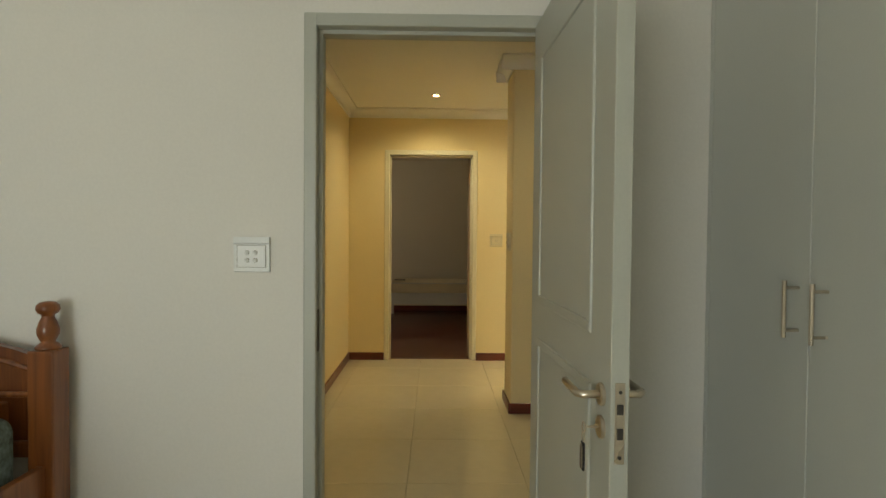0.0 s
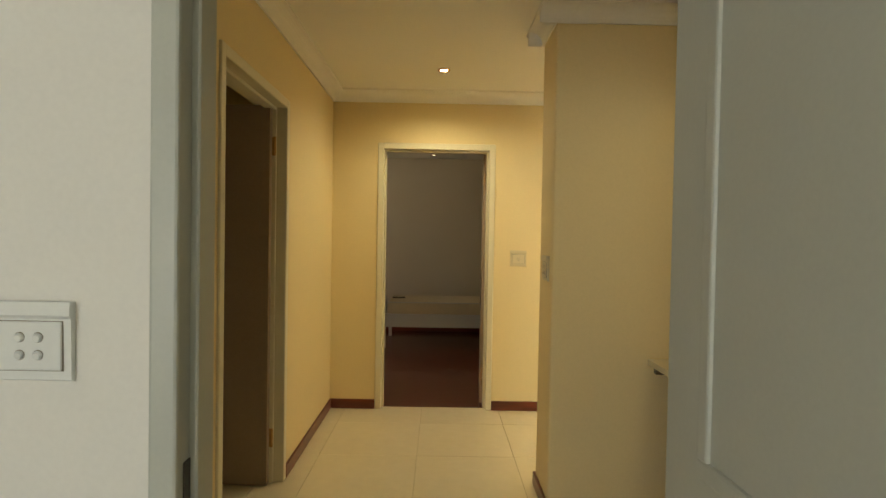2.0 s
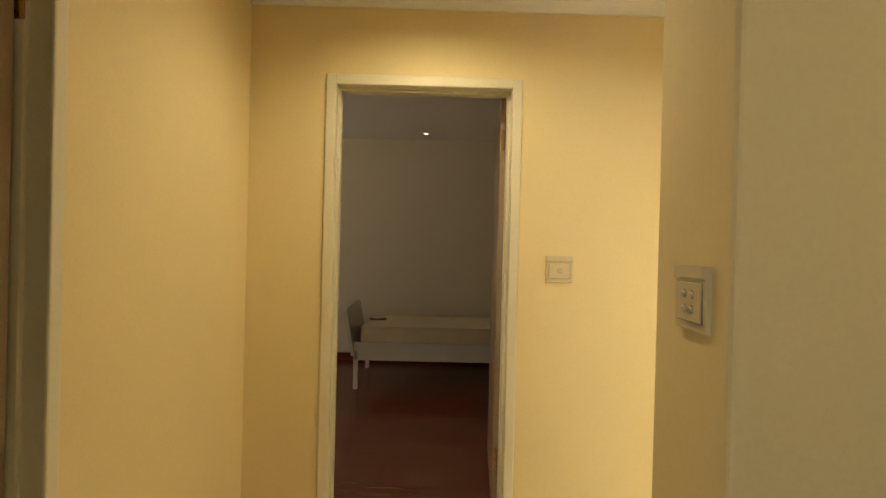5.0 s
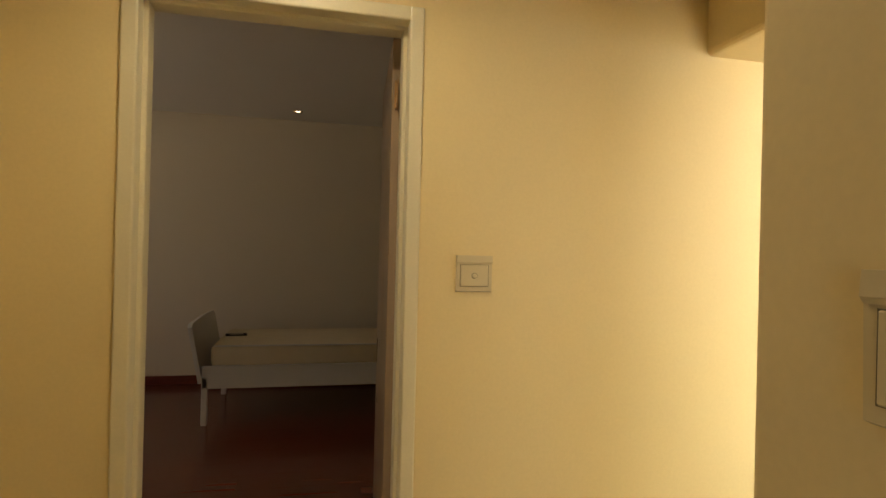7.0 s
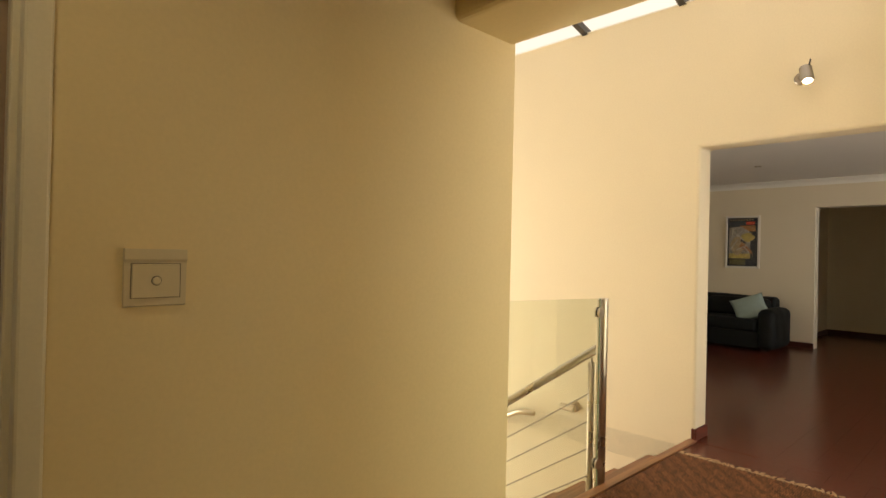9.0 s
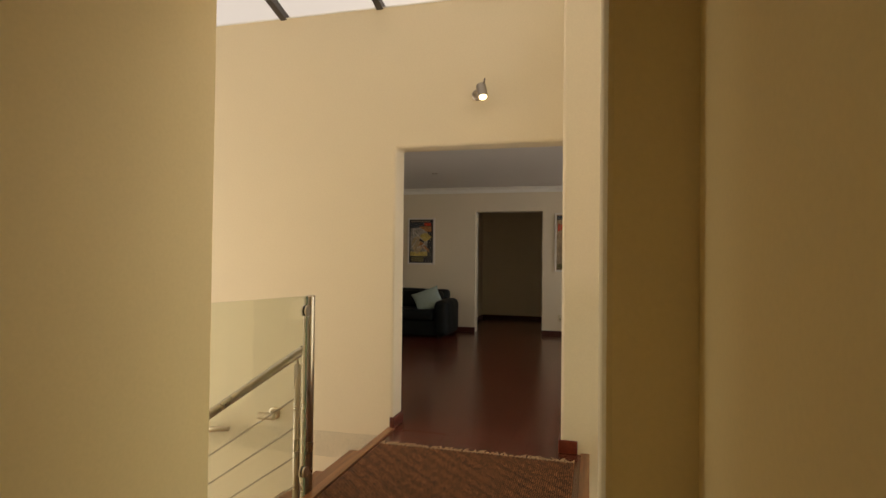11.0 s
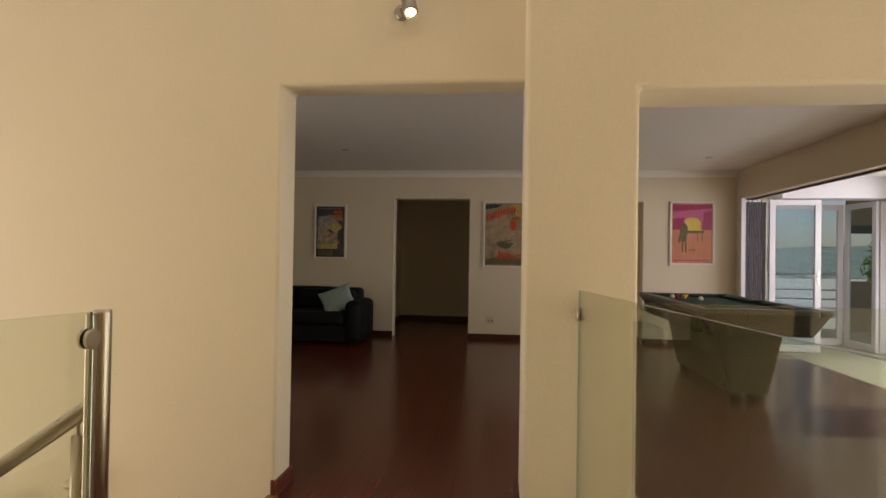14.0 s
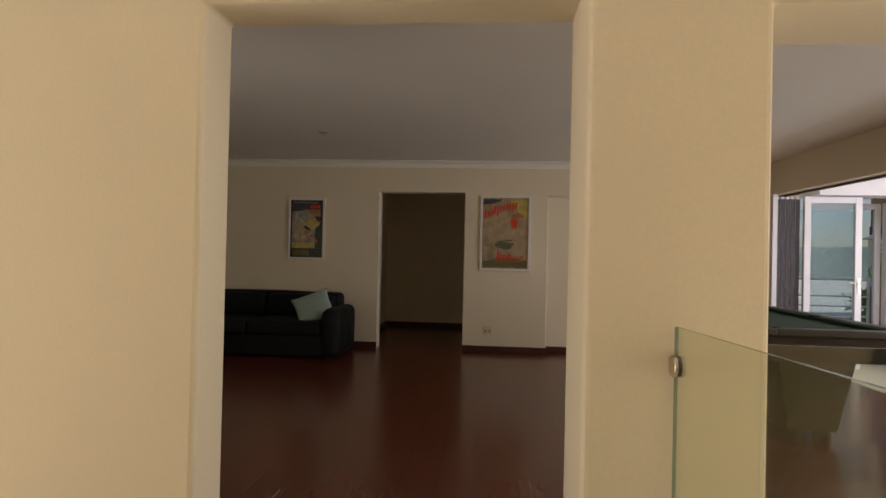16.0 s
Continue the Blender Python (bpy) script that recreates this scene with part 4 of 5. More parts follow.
part("base", box(-0.42, 0.42, -0.90, 0.90, 0.03, 0.27, 0.02, 2), LEATHER, sofa)
part("back", pad(0.22, 0.46, -0.92, 0.92, 0.2, 0.715, 0.06), LEATHER, sofa, "", True)
for s in (-1, 1):
    part("arm", pad(-0.46, 0.34, s * 0.985 - 0.115, s * 0.985 + 0.115, 0.02, 0.58, 0.09, 0.012), LEATHER, sofa, "", True)
for a, b in ((-0.87, -0.005), (0.005, 0.87)):
    part("seat_cushion", pad(-0.47, 0.24, a, b, 0.26, 0.43, 0.05), LEATHER, sofa, "", True)
    part("back_cushion", pad(0.08, 0.27, a, b, 0.42, 0.69, 0.07), LEATHER, sofa, "", True)
for x in (-0.36, 0.36):
    for y in (-0.95, 0.95):
        part("foot", box(x - 0.03, x + 0.03, y - 0.03, y + 0.03, 0, 0.05, 0.004, 1), BLACK, sofa)

cu = thing("scatter_cushion", "pale aqua square cushion leaning on the sofa's arm", "cushion", (9.75, 7.29, 0.57))
bm = bmesh.new()
n = 16
side = {}
for s in (-1, 1):
    for i in range(n + 1):
        for j in range(n + 1):
            u, v = i / n * 2 - 1, j / n * 2 - 1
            pin = 1 - 0.07 * (1 - abs(u)) - 0.07 * (1 - abs(v))
            th = 0.075 * ((1 - u * u) * (1 - v * v)) ** 0.45
            side[s, i, j] = bm.verts.new((s * th, u * 0.225 * (1 - 0.10 * (1 - v * v)), v * 0.225 * (1 - 0.10 * (1 - u * u))))
    for i in range(n):
        for j in range(n):
            bm.faces.new((side[s, i, j], side[s, i + 1, j], side[s, i + 1, j + 1], side[s, i, j + 1]))
bmesh.ops.remove_doubles(bm, verts=bm.verts, dist=0.0005)
bmesh.ops.transform(bm, matrix=Matrix.Rotation(radians(42), 4, "Y") @ Matrix.Rotation(radians(-28), 4, "X"), verts=bm.verts)
part("cover", bm, CUSHION, cu, "", True)

PICGLASS = glass("picture_glazing", (0.97, 0.97, 0.96), 0.25, 0.014)
# posters: a white frame, a mount and flat printed shapes


def ink(name, c, var=0.12):
    return material(name, c, 0.55, var=var, scale=14, fine=80, spec=0.3)


def poster(label, y0, y1, z0, z1, ground_ink, shapes):
    """shapes: (material, outline in 0..1 of the print's width and height)."""
    p = thing("framed_poster", label, "picture", (FX, (y0 + y1) / 2, (z0 + z1) / 2), -90, "framed posters")
    w, h, b = (y1 - y0) / 2, (z1 - z0) / 2, 0.03
    for a in ((-w, w, h - b, h), (-w, w, -h, -h + b), (-w, -w + b, -h + b, h - b), (w - b, w, -h + b, h - b)):
        part("frame_bar", box(a[0], a[1], -0.026, 0, a[2], a[3], 0.003, 1), PAPER_EDGE, p)
    pr = part("print", box(-w + b, w - b, -0.012, -0.008, -h + b, h - b), ground_ink, p)
    for k, (mt, out) in enumerate(shapes):
        bm = bmesh.new()
        pts = [(-w + b + u * 2 * (w - b), -h + b + v * 2 * (h - b)) for u, v in out]
        a = [bm.verts.new((u, -0.0122 - 0.0002 * k, v)) for u, v in pts]
        c = [bm.verts.new((u, -0.0118 - 0.0002 * k, v)) for u, v in pts]
        bm.faces.new(a)
        bm.faces.new(c)
        for q in range(len(a)):
            bm.faces.new((a[q], a[q - 1], c[q - 1], c[q]))
        part("printed_shape", bm, mt, pr)
    gl = part("glazing", box(-w + b, w - b, -0.021, -0.020, -h + b, h - b), PICGLASS, p)
    gl.visible_shadow = False
    return p


def rect(u0, u1, v0, v1, lean=0.0):
    return [(u0, v0), (u1, v0), (u1 + lean, v1), (u0 + lean, v1)]


def blob(cu_, cv, ru, rv, k=18, wob=0.0, seed=0.0):
    return [(cu_ + ru * (1 + wob * noise.noise((math.cos(a) * 1.5 + seed, math.sin(a) * 1.5, seed))) * math.cos(a), cv + rv * (1 + wob * noise.noise((math.cos(a) * 1.5 + seed, math.sin(a) * 1.5, seed))) * math.sin(a)) for a in np.linspace(0, 2 * math.pi, k, endpoint=False)]


I_BLACK, I_NAVY, I_TEAL, I_YEL, I_ORG = ink("ink_black", (0.03, 0.03, 0.035)), ink("ink_navy", (0.06, 0.07, 0.08)), ink("ink_pale_teal", (0.34, 0.31, 0.26), 0.6), ink("ink_yellow", (0.55, 0.42, 0.12), 0.4), ink("ink_orange", (0.40, 0.18, 0.07), 0.4)
I_RED, I_TAN, I_PALE, I_GREEN, I_OLIVE = ink("ink_red", (0.72, 0.07, 0.03)), ink("ink_tan", (0.40, 0.30, 0.18), 0.5), ink("ink_pale", (0.46, 0.35, 0.21), 0.35), ink("ink_green", (0.12, 0.14, 0.08)), ink("ink_olive", (0.16, 0.14, 0.06))
I_LINE = ink("ink_chalk_line", (0.55, 0.50, 0.42), 0.3)
I_PINK, I_MAG, I_SALMON, I_SUN = ink("ink_pink", (0.62, 0.14, 0.30)), ink("ink_magenta", (0.42, 0.04, 0.14)), ink("ink_salmon", (0.66, 0.25, 0.13)), ink("ink_sun_yellow", (0.78, 0.58, 0.10))

poster("framed dark-bordered poster with a pale yellow and teal swirl", 7.366, 7.86, 1.125, 1.935, I_BLACK, [
    (I_NAVY, rect(0.03, 0.62, 0.80, 0.93)), (I_ORG, rect(0.42, 0.92, 0.72, 0.84)), (I_TEAL, [(0.05, 0.16), (0.74, 0.16), (0.78, 0.70), (0.45, 0.82), (0.05, 0.80)]),
    (I_YEL, rect(0.05, 0.76, 0.16, 0.26)), (I_YEL, blob(0.66, 0.60, 0.22, 0.09, wob=0.4, seed=2)), (I_PALE, blob(0.33, 0.42, 0.25, 0.16, wob=0.5, seed=5)),
    (I_ORG, [(0.40, 0.40), (0.85, 0.24), (0.80, 0.32), (0.48, 0.50)]), (I_BLACK, [(0.42, 0.52), (0.60, 0.46), (0.62, 0.50), (0.46, 0.56)]),
    (I_LINE, [(0.10, 0.36), (0.34, 0.56), (0.36, 0.545), (0.13, 0.345)]), (I_LINE, [(0.20, 0.70), (0.56, 0.52), (0.57, 0.535), (0.22, 0.72)]), (I_LINE, [(0.30, 0.34), (0.64, 0.44), (0.65, 0.425), (0.31, 0.325)]), (I_LINE, [(0.14, 0.60), (0.18, 0.78), (0.21, 0.78), (0.17, 0.60)]), (I_LINE, [(0.52, 0.40), (0.72, 0.28), (0.73, 0.295), (0.54, 0.415)]), (I_OLIVE, rect(0.08, 0.60, 0.03, 0.14)), (I_RED, rect(0.62, 0.9, 0.86, 0.92)),
    *[(I_PALE, rect(0.08 + k * 0.09, 0.13 + k * 0.09, 0.945, 0.97)) for k in range(9)]])
poster("framed vintage poster in tan and olive with red arched lettering strokes", 4.70, 5.34, 1.04, 2.0, I_TAN, [
    (I_PALE, blob(0.35, 0.56, 0.30, 0.22, wob=0.5, seed=1)), (I_PALE, blob(0.72, 0.40, 0.24, 0.20, wob=0.6, seed=4)), (I_NAVY, [(0.02, 0.98), (0.45, 0.98), (0.30, 0.93), (0.02, 0.90)]),
    (I_YEL, [(0.62, 0.98), (0.98, 0.98), (0.98, 0.72), (0.78, 0.80)]), (I_OLIVE, [(0.02, 0.02), (0.98, 0.02), (0.98, 0.12), (0.55, 0.16), (0.02, 0.10)]),
    (I_RED, blob(0.70, 0.66, 0.09, 0.08, wob=0.9, seed=7)), (I_ORG, blob(0.74, 0.74, 0.12, 0.05, wob=0.8, seed=8)), (I_GREEN, blob(0.50, 0.33, 0.22, 0.05, wob=0.5, seed=3)),
    (I_BLACK, [(0.18, 0.37), (0.65, 0.41), (0.64, 0.395), (0.30, 0.37)]),
    *[(I_RED, rect(0.04 + 0.066 * k, 0.082 + 0.066 * k, 0.70 + 0.14 * math.sin(k / 10 * math.pi / 2) - (0.035 if k % 5 == 4 else 0), 0.795 + 0.14 * math.sin(k / 10 * math.pi / 2) + (0.03 if k in (0, 3) else 0), 0.012)) for k in range(11)],
    *[(I_RED, rect(0.32 + 0.064 * k, 0.362 + 0.064 * k, 0.12 + 0.004 * k, (0.24 if k % 4 == 0 else 0.21) - 0.006 * k, 0.02)) for k in range(10)],
    (I_RED, rect(0.30, 0.97, 0.105, 0.118))])
poster("framed pink and orange poster with a yellow sun and silhouette", 2.14, 2.74, 1.12, 2.01, I_SALMON, [
    (I_PINK, rect(0.02, 0.98, 0.60, 0.98)), (I_MAG, [(0.02, 0.98), (0.98, 0.98), (0.98, 0.92), (0.02, 0.86)]), (I_MAG, [(0.02, 0.74), (0.30, 0.76), (0.36, 0.56), (0.02, 0.56)]),
    (I_MAG, [(0.80, 0.86), (0.98, 0.86), (0.98, 0.56), (0.74, 0.56)]), (I_SUN, blob(0.50, 0.66, 0.22, 0.105)), (I_SALMON, rect(0.02, 0.98, 0.42, 0.56)), (I_SUN, rect(0.30, 0.72, 0.545, 0.60)),
    (I_OLIVE, rect(0.34, 0.80, 0.50, 0.545)), (I_OLIVE, [(0.22, 0.36), (0.36, 0.36), (0.40, 0.60), (0.30, 0.70), (0.20, 0.58)]), (I_OLIVE, rect(0.15, 0.20, 0.34, 0.56, 0.06)),
    (I_OLIVE, rect(0.25, 0.29, 0.18, 0.36)), (I_OLIVE, rect(0.33, 0.37, 0.18, 0.36)), (I_OLIVE, rect(0.62, 0.64, 0.36, 0.50)), (I_OLIVE, rect(0.74, 0.76, 0.36, 0.50)),
    (I_ORG, blob(0.50, 0.22, 0.10, 0.025)), *[(I_MAG, rect(0.05 + k * 0.1, 0.12 + k * 0.1, 0.035, 0.055)) for k in range(9)]])

# pool table
pt = thing("pool_table", "dark olive pool table with green baize on a tapered pedestal", "pool table", (8.05, 2.95, 0))
L, W = 1.03, 0.50
part("playing_surface", box(-L + 0.09, L - 0.09, -W + 0.09, W - 0.09, 0.74, 0.775), BAIZE, pt)
for a in ((-L, L, -W, -W + 0.1), (-L, L, W - 0.1, W), (-L, -L + 0.1, -W + 0.1, W - 0.1), (L - 0.1, L, -W + 0.1, W - 0.1)):
    part("top_rail", box(*a, 0.76, 0.81, 0.012, 2), TABLEWOOD, pt)
for a in ((-L + 0.1, L - 0.1, -W + 0.1, -W + 0.14), (-L + 0.1, L - 0.1, W - 0.14, W - 0.1), (-L + 0.1, -L + 0.14, -W + 0.14, W - 0.14), (L - 0.14, L - 0.1, -W + 0.14, W - 0.14)):
    part("cushion_rail", box(*a, 0.775, 0.803, 0.008, 2), BAIZE, pt)
for x in (-L + 0.11, 0, L - 0.11):
    for y in (-W + 0.11, W - 0.11):
        part("pocket", lathe([(0.05, 0.797), (0.05, 0.813), (0.04, 0.8125)], 18, None, Matrix.Translation((x, y, 0))), BLACK, pt)


def taper(x, y, z0, x2, y2, z1):
    bm = bmesh.new()
    lo = [bm.verts.new((sx * x, sy * y, z0)) for sx, sy in ((-1, -1), (1, -1), (1, 1), (-1, 1))]
    hi = [bm.verts.new((sx * x2, sy * y2, z1)) for sx, sy in ((-1, -1), (1, -1), (1, 1), (-1, 1))]
    bm.faces.new(lo)
    bm.faces.new(hi)
    for k in range(4):
        bm.faces.new((lo[k], lo[(k + 1) % 4], hi[(k + 1) % 4], hi[k]))
    bmesh.ops.bevel(bm, geom=bm.edges[:], offset=0.008, segments=2, affect="EDGES")
    return bm


part("apron", taper(L - 0.10, W - 0.10, 0.585, L - 0.02, W - 0.01, 0.762), TABLEWOOD, pt)
part("pedestal", taper(L - 0.32, 0.16, 0.07, L - 0.28, 0.26, 0.588), TABLEWOOD, pt)
part("side_panel", box(-L + 0.16, L - 0.16, W - 0.075, W - 0.02, 0.60, 0.745, 0.006, 1), BLACK, pt, "plain black panel along the table's side")
for x in (-L + 0.36, L - 0.36):
    for y in (-0.08, 0.08):
        part("foot", lathe([(0.06, 0), (0.06, 0.05), (0.05, 0.08)], 16, None, Matrix.Translation((x, y, 0))), BLACK, pt)
for k, (x, y, c) in enumerate(((8.62, 3.16, (0.5, 0.05, 0.03)), (8.56, 3.10, (0.6, 0.4, 0.04)), (8.66, 3.06, (0.5, 0.05, 0.03)), (8.58, 3.22, (0.7, 0.66, 0.55)), (8.30, 3.02, (0.7, 0.66, 0.55)))):
    bm = bmesh.new()
    bmesh.ops.create_uvsphere(bm, u_segments=16, v_segments=10, radius=0.026)
    bl = part("pool_ball", bm, material("ball_resin", c, 0.1, var=0.03), None, "", True)
    bl.location = (x, y, 0.801)
    tagged(bl, "small glossy pool ball lying on the green baize", "ball", "balls on the pool table")

# ---- sunroom and outside ----


def glazed_leaf(name, label, at, rz, width, height=2.0, group="", handle=False):
    d = thing(name, label, "folding door", at, rz, group)
    f = 0.075
    for a in ((0, f, 0, height), (width - f, width, 0, height), (f - 0.002, width - f + 0.002, 0, f + 0.02), (f - 0.002, width - f + 0.002, height - f, height)):
        part("leaf_frame", box(a[0], a[1], -0.022, 0.022, a[2], a[3], 0.004, 1), ALU, d)
    g = part("pane", box(f - 0.003, width - f + 0.003, -0.004, 0.004, f + 0.01, height - f + 0.003), WINGLASS, d)
    g.visible_shadow = False
    if handle:
        part("door_handle", tube([(width - 0.035, -0.02, 1.0), (width - 0.035, -0.06, 1.0), (width - 0.16, -0.06, 1.0)], 0.008, 8), STEEL, d)
        part("lock_body", box(width - 0.05, width - 0.02, -0.03, -0.02, 0.88, 1.06, 0.003, 1), STEEL, d)
    return d


# Plum colour for strips that put the shade between folded leaves onto their edges.
LEAFGAP = material("dark_plum_leaf_gap", (0.045, 0.038, 0.05), 0.6, var=0.1, scale=8)
GRP = "folding door leaves"
LBL = "white aluminium glazed folding door leaf, folded open"
glazed_leaf("folding_door", "white aluminium glazed folding door leaf with a lever handle", (10.12, 1.55, 0.01), -90, 0.64, 2.0, GRP, True)
for k in range(5):
    ld = glazed_leaf("folding_door", LBL, (10.16, 1.60 + 0.056 * k, 0.01), 0, 0.62, 2.0, GRP)
    part("gasket_gap", box(-0.006, 0.04, -0.026, 0.016, 0.03, 1.97), LEAFGAP, ld, "dark strip standing in for the shaded gap between leaves")
glazed_leaf("folding_door", LBL, (10.86, 1.36, 0.01), -90, 1.14, 2.0, GRP)
glazed_leaf("folding_door", LBL, (10.20, 0.165, 0.01), 4, 0.61, 2.0, GRP)
glazed_leaf("folding_door", LBL, (10.22, 0.13, 0.01), -90, 0.64, 2.0, GRP)
glazed_leaf("folding_door", LBL, (10.22, -0.55, 0.01), -90, 0.64, 2.0, GRP)
tagged(part("trim", box(5.6, 10.3, 1.72, 1.76, 2.008, 2.028, 0.003, 1), DARKSTEEL), "dark steel sliding track under the lintel", "trim", kind="structure")
tagged(part("trim", box(10.09, 10.15, 1.853, 1.91, 0.001, 2.03, 0.004, 1), ALU), "white aluminium jamb post beside the folded leaves", "trim", kind="structure")
tagged(part("trim", box(10.0, 10.3, -3.2, 1.44, 2.02, 2.3), ALU), "white aluminium head frame over the folding doors", "trim", kind="structure")

rl = thing("deck_railing", "white steel deck railing with five horizontal bars", "railing", (12.8, 0.7, 0))
for z in (0.22, 0.38, 0.54, 0.70, 0.98):
    part("bar", tube([(0, -1.6, z), (0, 1.7, z)], 0.016 if z < 0.9 else 0.028, 8), ALU, rl)
for y in (-1.6, 0.0, 1.7):
    part("post", tube([(0, y, 0), (0, y, 0.98)], 0.022, 8), ALU, rl)
PARAPET = material("weathered_tan_plaster", (0.30, 0.23, 0.16), 0.9, var=0.12, scale=3, fine=40, bump=0.3)
wall("wall_parapet", "y", 12.75, 12.92, -3.2, -0.95, 0, 0.82, [], PARAPET, "low tan plastered parapet at the deck's edge")
tagged(part("trim", box(12.74, 12.94, -3.2, -0.95, 0.82, 0.86, 0.006, 1), PARAPET), "plain plastered coping on the parapet", "trim", kind="structure")
tagged(part("trim", box(12.78, 12.88, -3.2, -0.95, 1.70, 1.84, 0.005, 1), DARKSTEEL), "dark steel beam under the deck roof", "trim", kind="structure")
tagged(part("trim", box(12.81, 12.85, -3.2, -0.95, 1.84, 2.3), PARAPET), "plain tan fascia above the dark beam", "trim", kind="structure")

# a neighbour's house and far hills
house = thing("house", "pale cream plastered neighbouring house with a grey roof", "house", (44.0, -31.0, -3.2))
HOUSEWALL = material("sunlit_cream_plaster", (0.70, 0.66, 0.55), 0.85, var=0.06, scale=1, fine=20, bump=0.1)
part("wall", box(0, 8, -11, 5, 0, 6.4), HOUSEWALL, house)
part("roof", prism([(-11.6, 6.4), (5.6, 6.4), (-3.0, 9.0)], -0.5, 8.5, "x"), material("grey_roof_tile", (0.20, 0.19, 0.18), 0.8, var=0.2, scale=2, fine=12), house)
for wy in (-8.4, -4.6, -0.8, 2.6):
    for wz in (1.0, 4.0):
        w3 = part("window", box(-0.06, 0.02, wy - 0.6, wy + 0.6, wz, wz + 1.4), DARKSTEEL, house)
        part("pane", box(-0.08, -0.065, wy - 0.52, wy + 0.52, wz + 0.08, wz + 1.32), WINGLASS, w3)
HILL = material("hazy_green_hillside", (0.16, 0.20, 0.16), 0.95, var=0.35, scale=0.05, fine=0.6)
bm = bmesh.new()
ridge = []
for i in range(61):
    y = -260 + 8 * i
    top = 1.5 + 3.0 * noise.noise((y * 0.012, 3.1, 0)) + 1.2 * noise.noise((y * 0.06, 1.7, 0))
    ridge.append([bm.verts.new((150 + 40 * q + 6 * noise.noise((y * 0.03, q * 2.0, 5)), y, -3.2 + (top + 3.2 + 2.5 * q) * math.sin(min(1, q * 1.6) * math.pi / 2))) for q in (0, 0.2, 0.4, 0.7, 1.0, 1.6)])
for a_, b_ in zip(ridge, ridge[1:]):
    for q in range(5):
        bm.faces.new((a_[q], a_[q + 1], b_[q + 1], b_[q]))
tagged(part("backdrop", bm, HILL, None, "", True), "hazy green hills on the skyline", "hills", kind="structure")

# lounge window: dark frame, sill, panes
wi = tagged(new("window_1"), "long lounge window in a dark frame with a white sill", "window", kind="structure")
part("window_frame", box(5.6, 10.2, 11.53, 11.60, 2.08, 2.15), DARKSTEEL, wi)
part("window_frame", box(5.6, 10.2, 11.53, 11.60, 1.0, 1.04), DARKSTEEL, wi)
for x in (5.6, 6.4, 10.13):
    part("window_frame", box(x, x + 0.07, 11.53, 11.60, 1.04, 2.08), DARKSTEEL, wi)
part("blind_box", box(5.62, 10.18, 11.40, 11.50, 2.10, 2.36, 0.01, 1), BLACK, wi, "black rolled blind over the window")
# Flat brown sheet, darker than the wall, from floor to sill.
part("apron_panel", box(5.6, 10.2, 11.46, 11.497, 0.001, 0.955, 0.004, 1), SILLBROWN, wi, "dull brown sheet under the window sill")
part("window_sill", box(5.55, 10.25, 11.38, 11.56, 0.96, 1.0, 0.006, 1), PAPER_EDGE, wi)
for x, x2 in ((5.67, 6.4), (6.47, 10.13)):
    g = part("pane", box(x, x2, 11.56, 11.566, 1.04, 2.08), WINGLASS, wi)
    g.visible_shadow = False
# The first two are added stairwell windows, out of view at the fill lamps.
for k, (x0, x1, y0, y1, z0, z1, lb) in enumerate(((2.9, 4.7, 1.40, 1.45, -1.9, 2.1, "unseen stairwell window added behind the fill lamp"), (2.9, 4.7, 10.05, 10.10, -1.9, 2.1, "unseen stairwell window added behind the fill lamp"), (-1.85, -0.35, -2.7, -2.64, 0.03, 2.1, "tall bedroom window in a white frame"), (-2.56, -2.50, 6.9, 8.3, 0.9, 2.1, "far bedroom window in a white frame"))):
    w2 = tagged(new(f"window_{k + 2}"), lb, "window", kind="structure")
    along = x1 - x0 > 0.5
    for z in (z0, z1 - 0.05):
        part("window_frame", box(x0, x1, y0, y1, z, z + 0.05), TRIM, w2)
    for q in (0, 0.5, 1):
        if along:
            xx = x0 + (x1 - x0 - 0.05) * q
            part("window_frame", box(xx, xx + 0.05, y0, y1, z0 + 0.05, z1 - 0.05), TRIM, w2)
        else:
            yy = y0 + (y1 - y0 - 0.05) * q
            part("window_frame", box(x0, x1, yy, yy + 0.05, z0 + 0.05, z1 - 0.05), TRIM, w2)


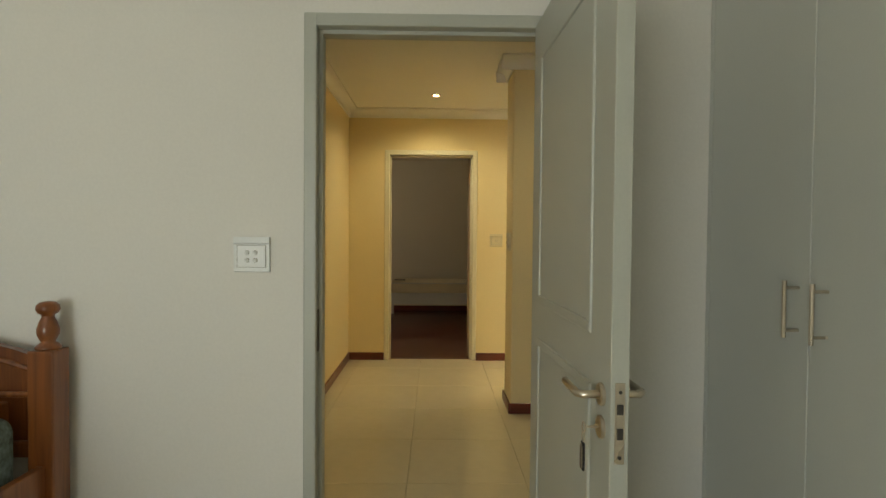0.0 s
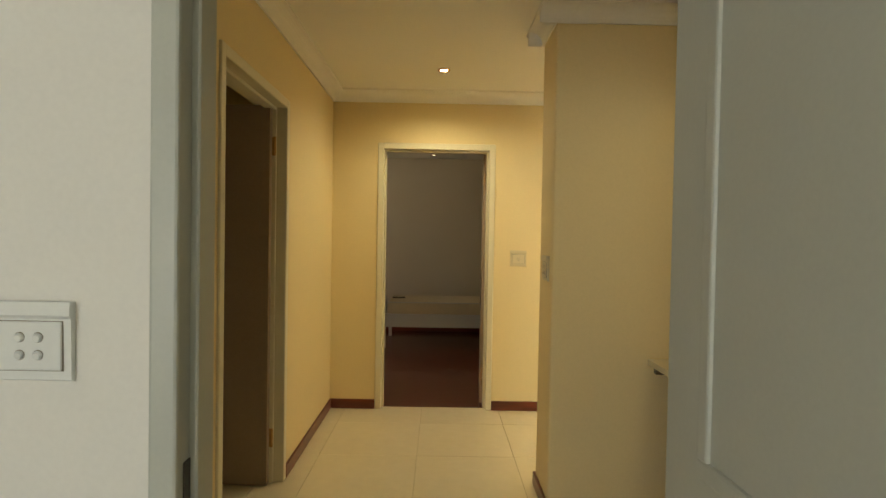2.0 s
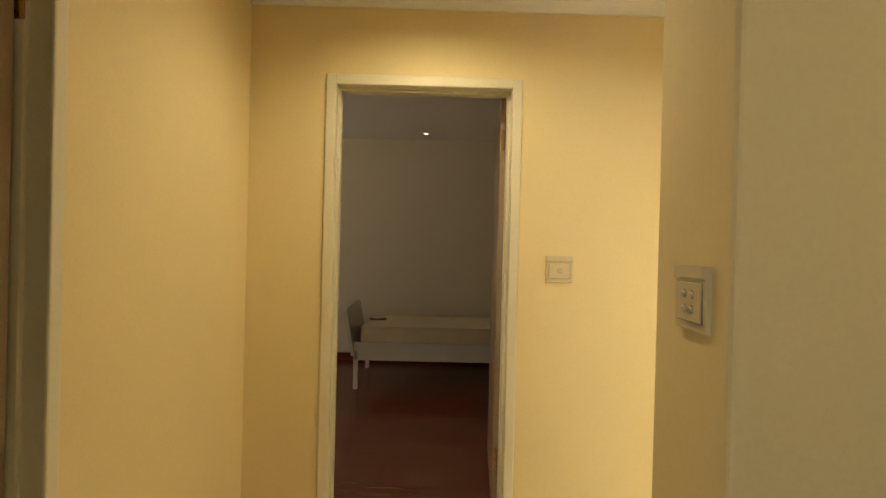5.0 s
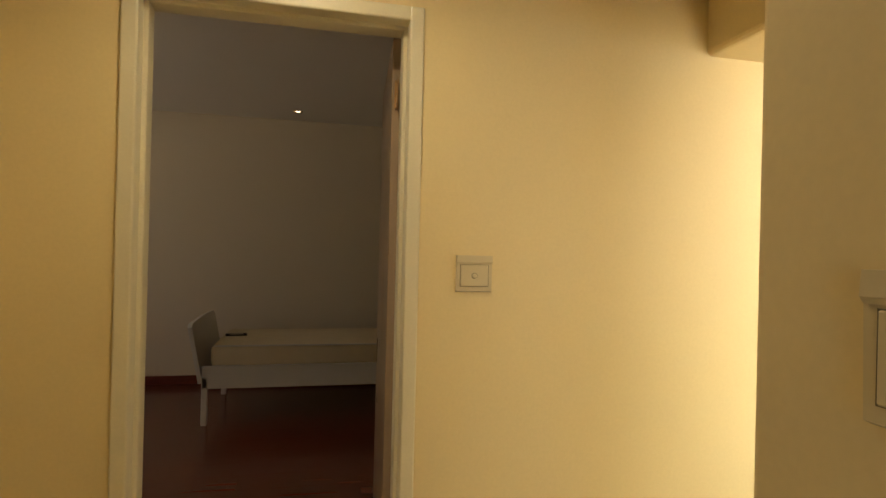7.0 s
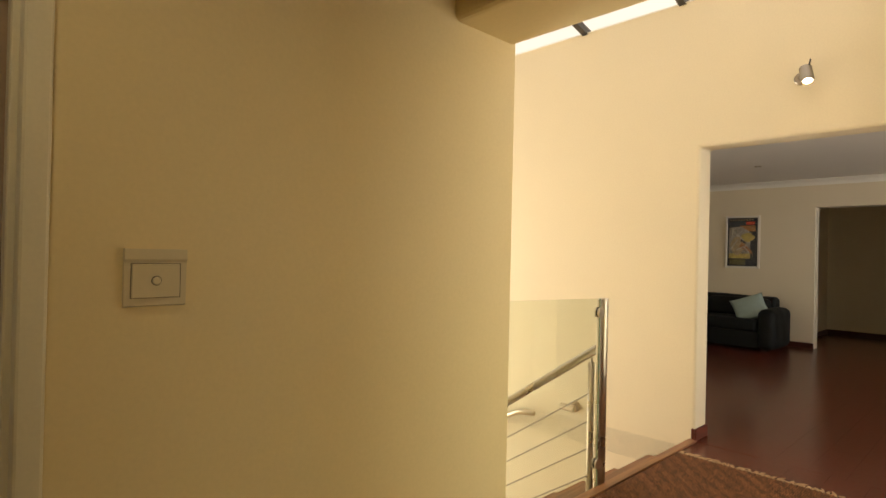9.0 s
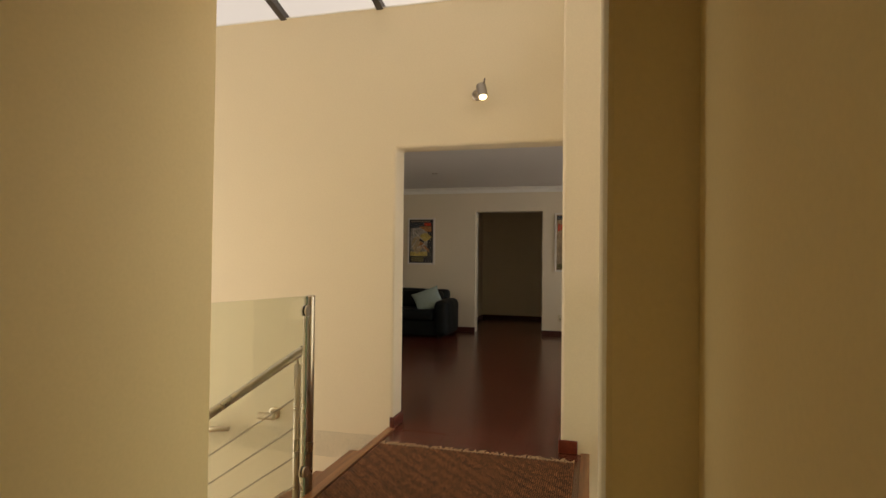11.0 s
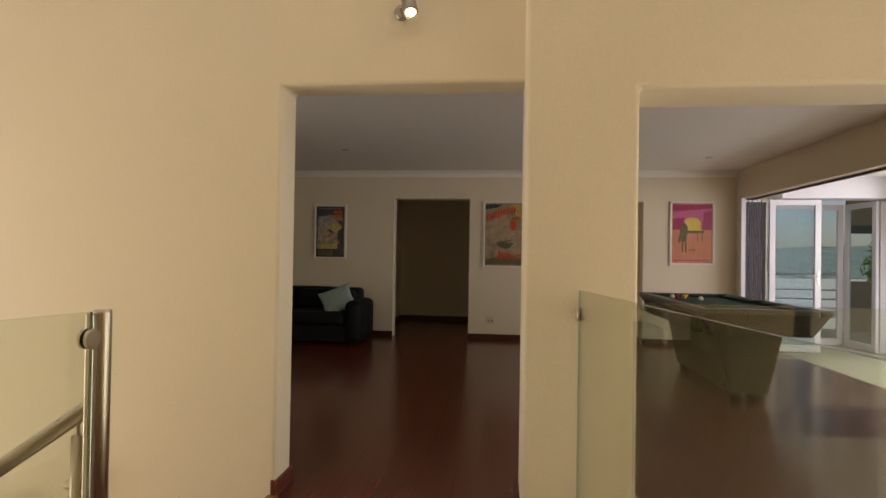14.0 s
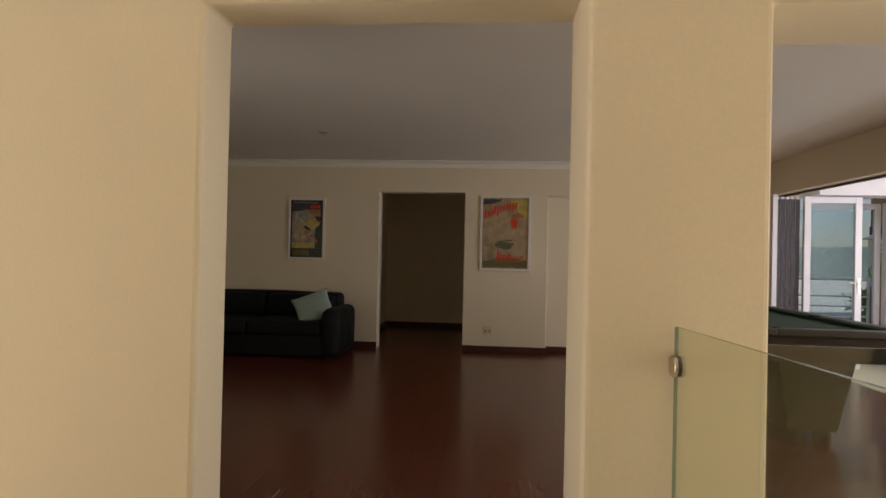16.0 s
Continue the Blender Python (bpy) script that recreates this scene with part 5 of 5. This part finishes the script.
def tree(label, at, height, spread, seed, leaves=5200):
    rng = random.Random(seed)
    t = thing("tree", label, "tree", at)
    bm = bmesh.new()
    trunk = [(0.05 * math.sin(z), 0.05 * math.cos(z * 1.3), z) for z in np.linspace(0, height * 0.7, 8)]
    tube(trunk, [0.16 - 0.013 * k for k in range(8)], 10, bm)
    tips = []
    for k in range(16):
        z = height * rng.uniform(0.28, 0.7)
        a = rng.uniform(0, 2 * math.pi)
        r = spread * rng.uniform(0.45, 0.95)
        p1 = Vector((r * 0.5 * math.cos(a), r * 0.5 * math.sin(a), z + height * 0.10))
        p2 = Vector((r * math.cos(a), r * math.sin(a), z + height * rng.uniform(0.12, 0.28)))
        tube([(0, 0, z), p1, p2], [0.05, 0.03, 0.012], 6, bm)
        tips += [p1, p2, (p1 + p2) / 2, Vector((0, 0, height * rng.uniform(0.6, 1.0)))]
    part("trunk", bm, BARK, t)
    verts, faces = [], []
    for k in range(leaves):
        c = rng.choice(tips) + Vector((rng.gauss(0, 0.34), rng.gauss(0, 0.34), rng.gauss(0, 0.30))) * spread * 0.42
        d = Vector((rng.uniform(-1, 1), rng.uniform(-1, 1), rng.uniform(-1, 0.3))).normalized()
        s = d.cross(Vector((rng.uniform(-1, 1), rng.uniform(-1, 1), rng.uniform(-1, 1)))).normalized()
        l2, w2_ = rng.uniform(0.09, 0.20), rng.uniform(0.02, 0.045)
        i = len(verts)
        verts += [c - d * l2, c + s * w2_, c + d * l2, c - s * w2_]
        faces.append((i, i + 1, i + 2, i + 3))
    me = bpy.data.meshes.new("crown")
    me.from_pydata([tuple(v) for v in verts], [], faces)
    me.materials.append(LEAFMAT)
    cr = new("crown", me)
    cr.parent = t
    return t


LEAFMAT = bpy.data.materials.new("fresh_leaves")
LEAFMAT.use_nodes = True
ln, ll = LEAFMAT.node_tree.nodes, LEAFMAT.node_tree.links
geo, rmp = ln.new("ShaderNodeNewGeometry"), ln.new("ShaderNodeValToRGB")
rmp.color_ramp.elements[0].color, rmp.color_ramp.elements[1].color = (0.11, 0.22, 0.025, 1), (0.32, 0.44, 0.075, 1)
ll.new(geo.outputs["Random Per Island"], rmp.inputs[0])
ll.new(rmp.outputs[0], ln["Principled BSDF"].inputs["Base Color"])
ln["Principled BSDF"].inputs["Roughness"].default_value = 0.5
tr_, mx_ = ln.new("ShaderNodeBsdfTranslucent"), ln.new("ShaderNodeMixShader")
ll.new(rmp.outputs[0], tr_.inputs[0])
mx_.inputs[0].default_value = 0.5
ll.new(ln["Principled BSDF"].outputs[0], mx_.inputs[1])
ll.new(tr_.outputs[0], mx_.inputs[2])
ll.new(mx_.outputs[0], ln["Material Output"].inputs[0])
t1 = tree("leafy green garden tree outside the lounge window", (8.9, 15.2, -3.2), 7.4, 2.3, 1, 9000)
t2 = tree("leafy green garden tree beyond the deck", (17.6, -4.7, -3.2), 5.0, 1.0, 2, 5000)
for src, x, y, r, s in ((t1, 12.6, 16.0, 70, 1.0), (t1, 6.2, 16.4, 160, 1.05), (t2, 19.5, -6.6, 200, 1.05), (t1, 10.6, 18.4, 250, 1.1), (t2, 30.0, -6.5, 100, 0.9)):
    c = copy_thing(src, pose(x, y, -3.2, 0, 0, r))
    c.scale = (s, s, s)

# ---- floor pieces ----


def boards(parent, mat, x0, x1, y0, y1, wide, long, z, seed):
    rng = random.Random(seed)
    meshes = {}
    y = y0
    while y < y1 - 0.01:
        w = min(wide, y1 - y)
        x = x0 - rng.uniform(0, long * 0.9)
        while x < x1 - 0.01:
            a, b = max(x, x0), min(x + long, x1)
            if b - a > 0.03:
                key = (round(b - a, 2), round(w, 3))
                if key not in meshes:
                    meshes[key] = mesh_of("board", box(0, key[0] - 0.0005, 0, w - 0.0005, -0.008, 0, 0.0006, 1), mat)
                ob = new("board", meshes[key])
                ob.location = (a, y, z)
                ob.parent = parent
            x += long
        y += wide


boards(bpy.data.objects["floor_lounge"], BOARD, EX + 0.002, FX + 2.2, 1.42, 11.5, 0.193, 1.38, 0.0, 3)
boards(bpy.data.objects["floor_bridge"], BOARD, OPEN_X0 + 0.022, EX, 4.775, 6.165, 0.193, 1.38, 0.0, 5)
boards(bpy.data.objects["floor_far_bedroom"], BOARD, -2.45, OPEN_X0 + 0.1, FAR + 0.065, 9.5, 0.193, 1.38, 0.0, 4)
tm = {}
xs = [-0.13, 0.12, 0.72, 1.32, 1.92, OPEN_X0 + 0.018]
yy = [BED_Y1 - 0.055, 3.15, 3.75, 4.35, 4.95, 5.55, FAR + 0.058]
for x0, x1 in zip(xs, xs[1:]):
    for y0, y1 in zip(yy, yy[1:]):
        key = (round(x1 - x0, 3), round(y1 - y0, 3))
        if key not in tm:
            tm[key] = mesh_of("tile", box(0, key[0] - 0.002, 0, key[1] - 0.002, -0.008, 0, 0.0015, 1), TILE)
        ob = new("tile", tm[key])
        ob.location = (x0 + 0.001, y0 + 0.001, 0.0)
        ob.parent = bpy.data.objects["floor_lobby"]
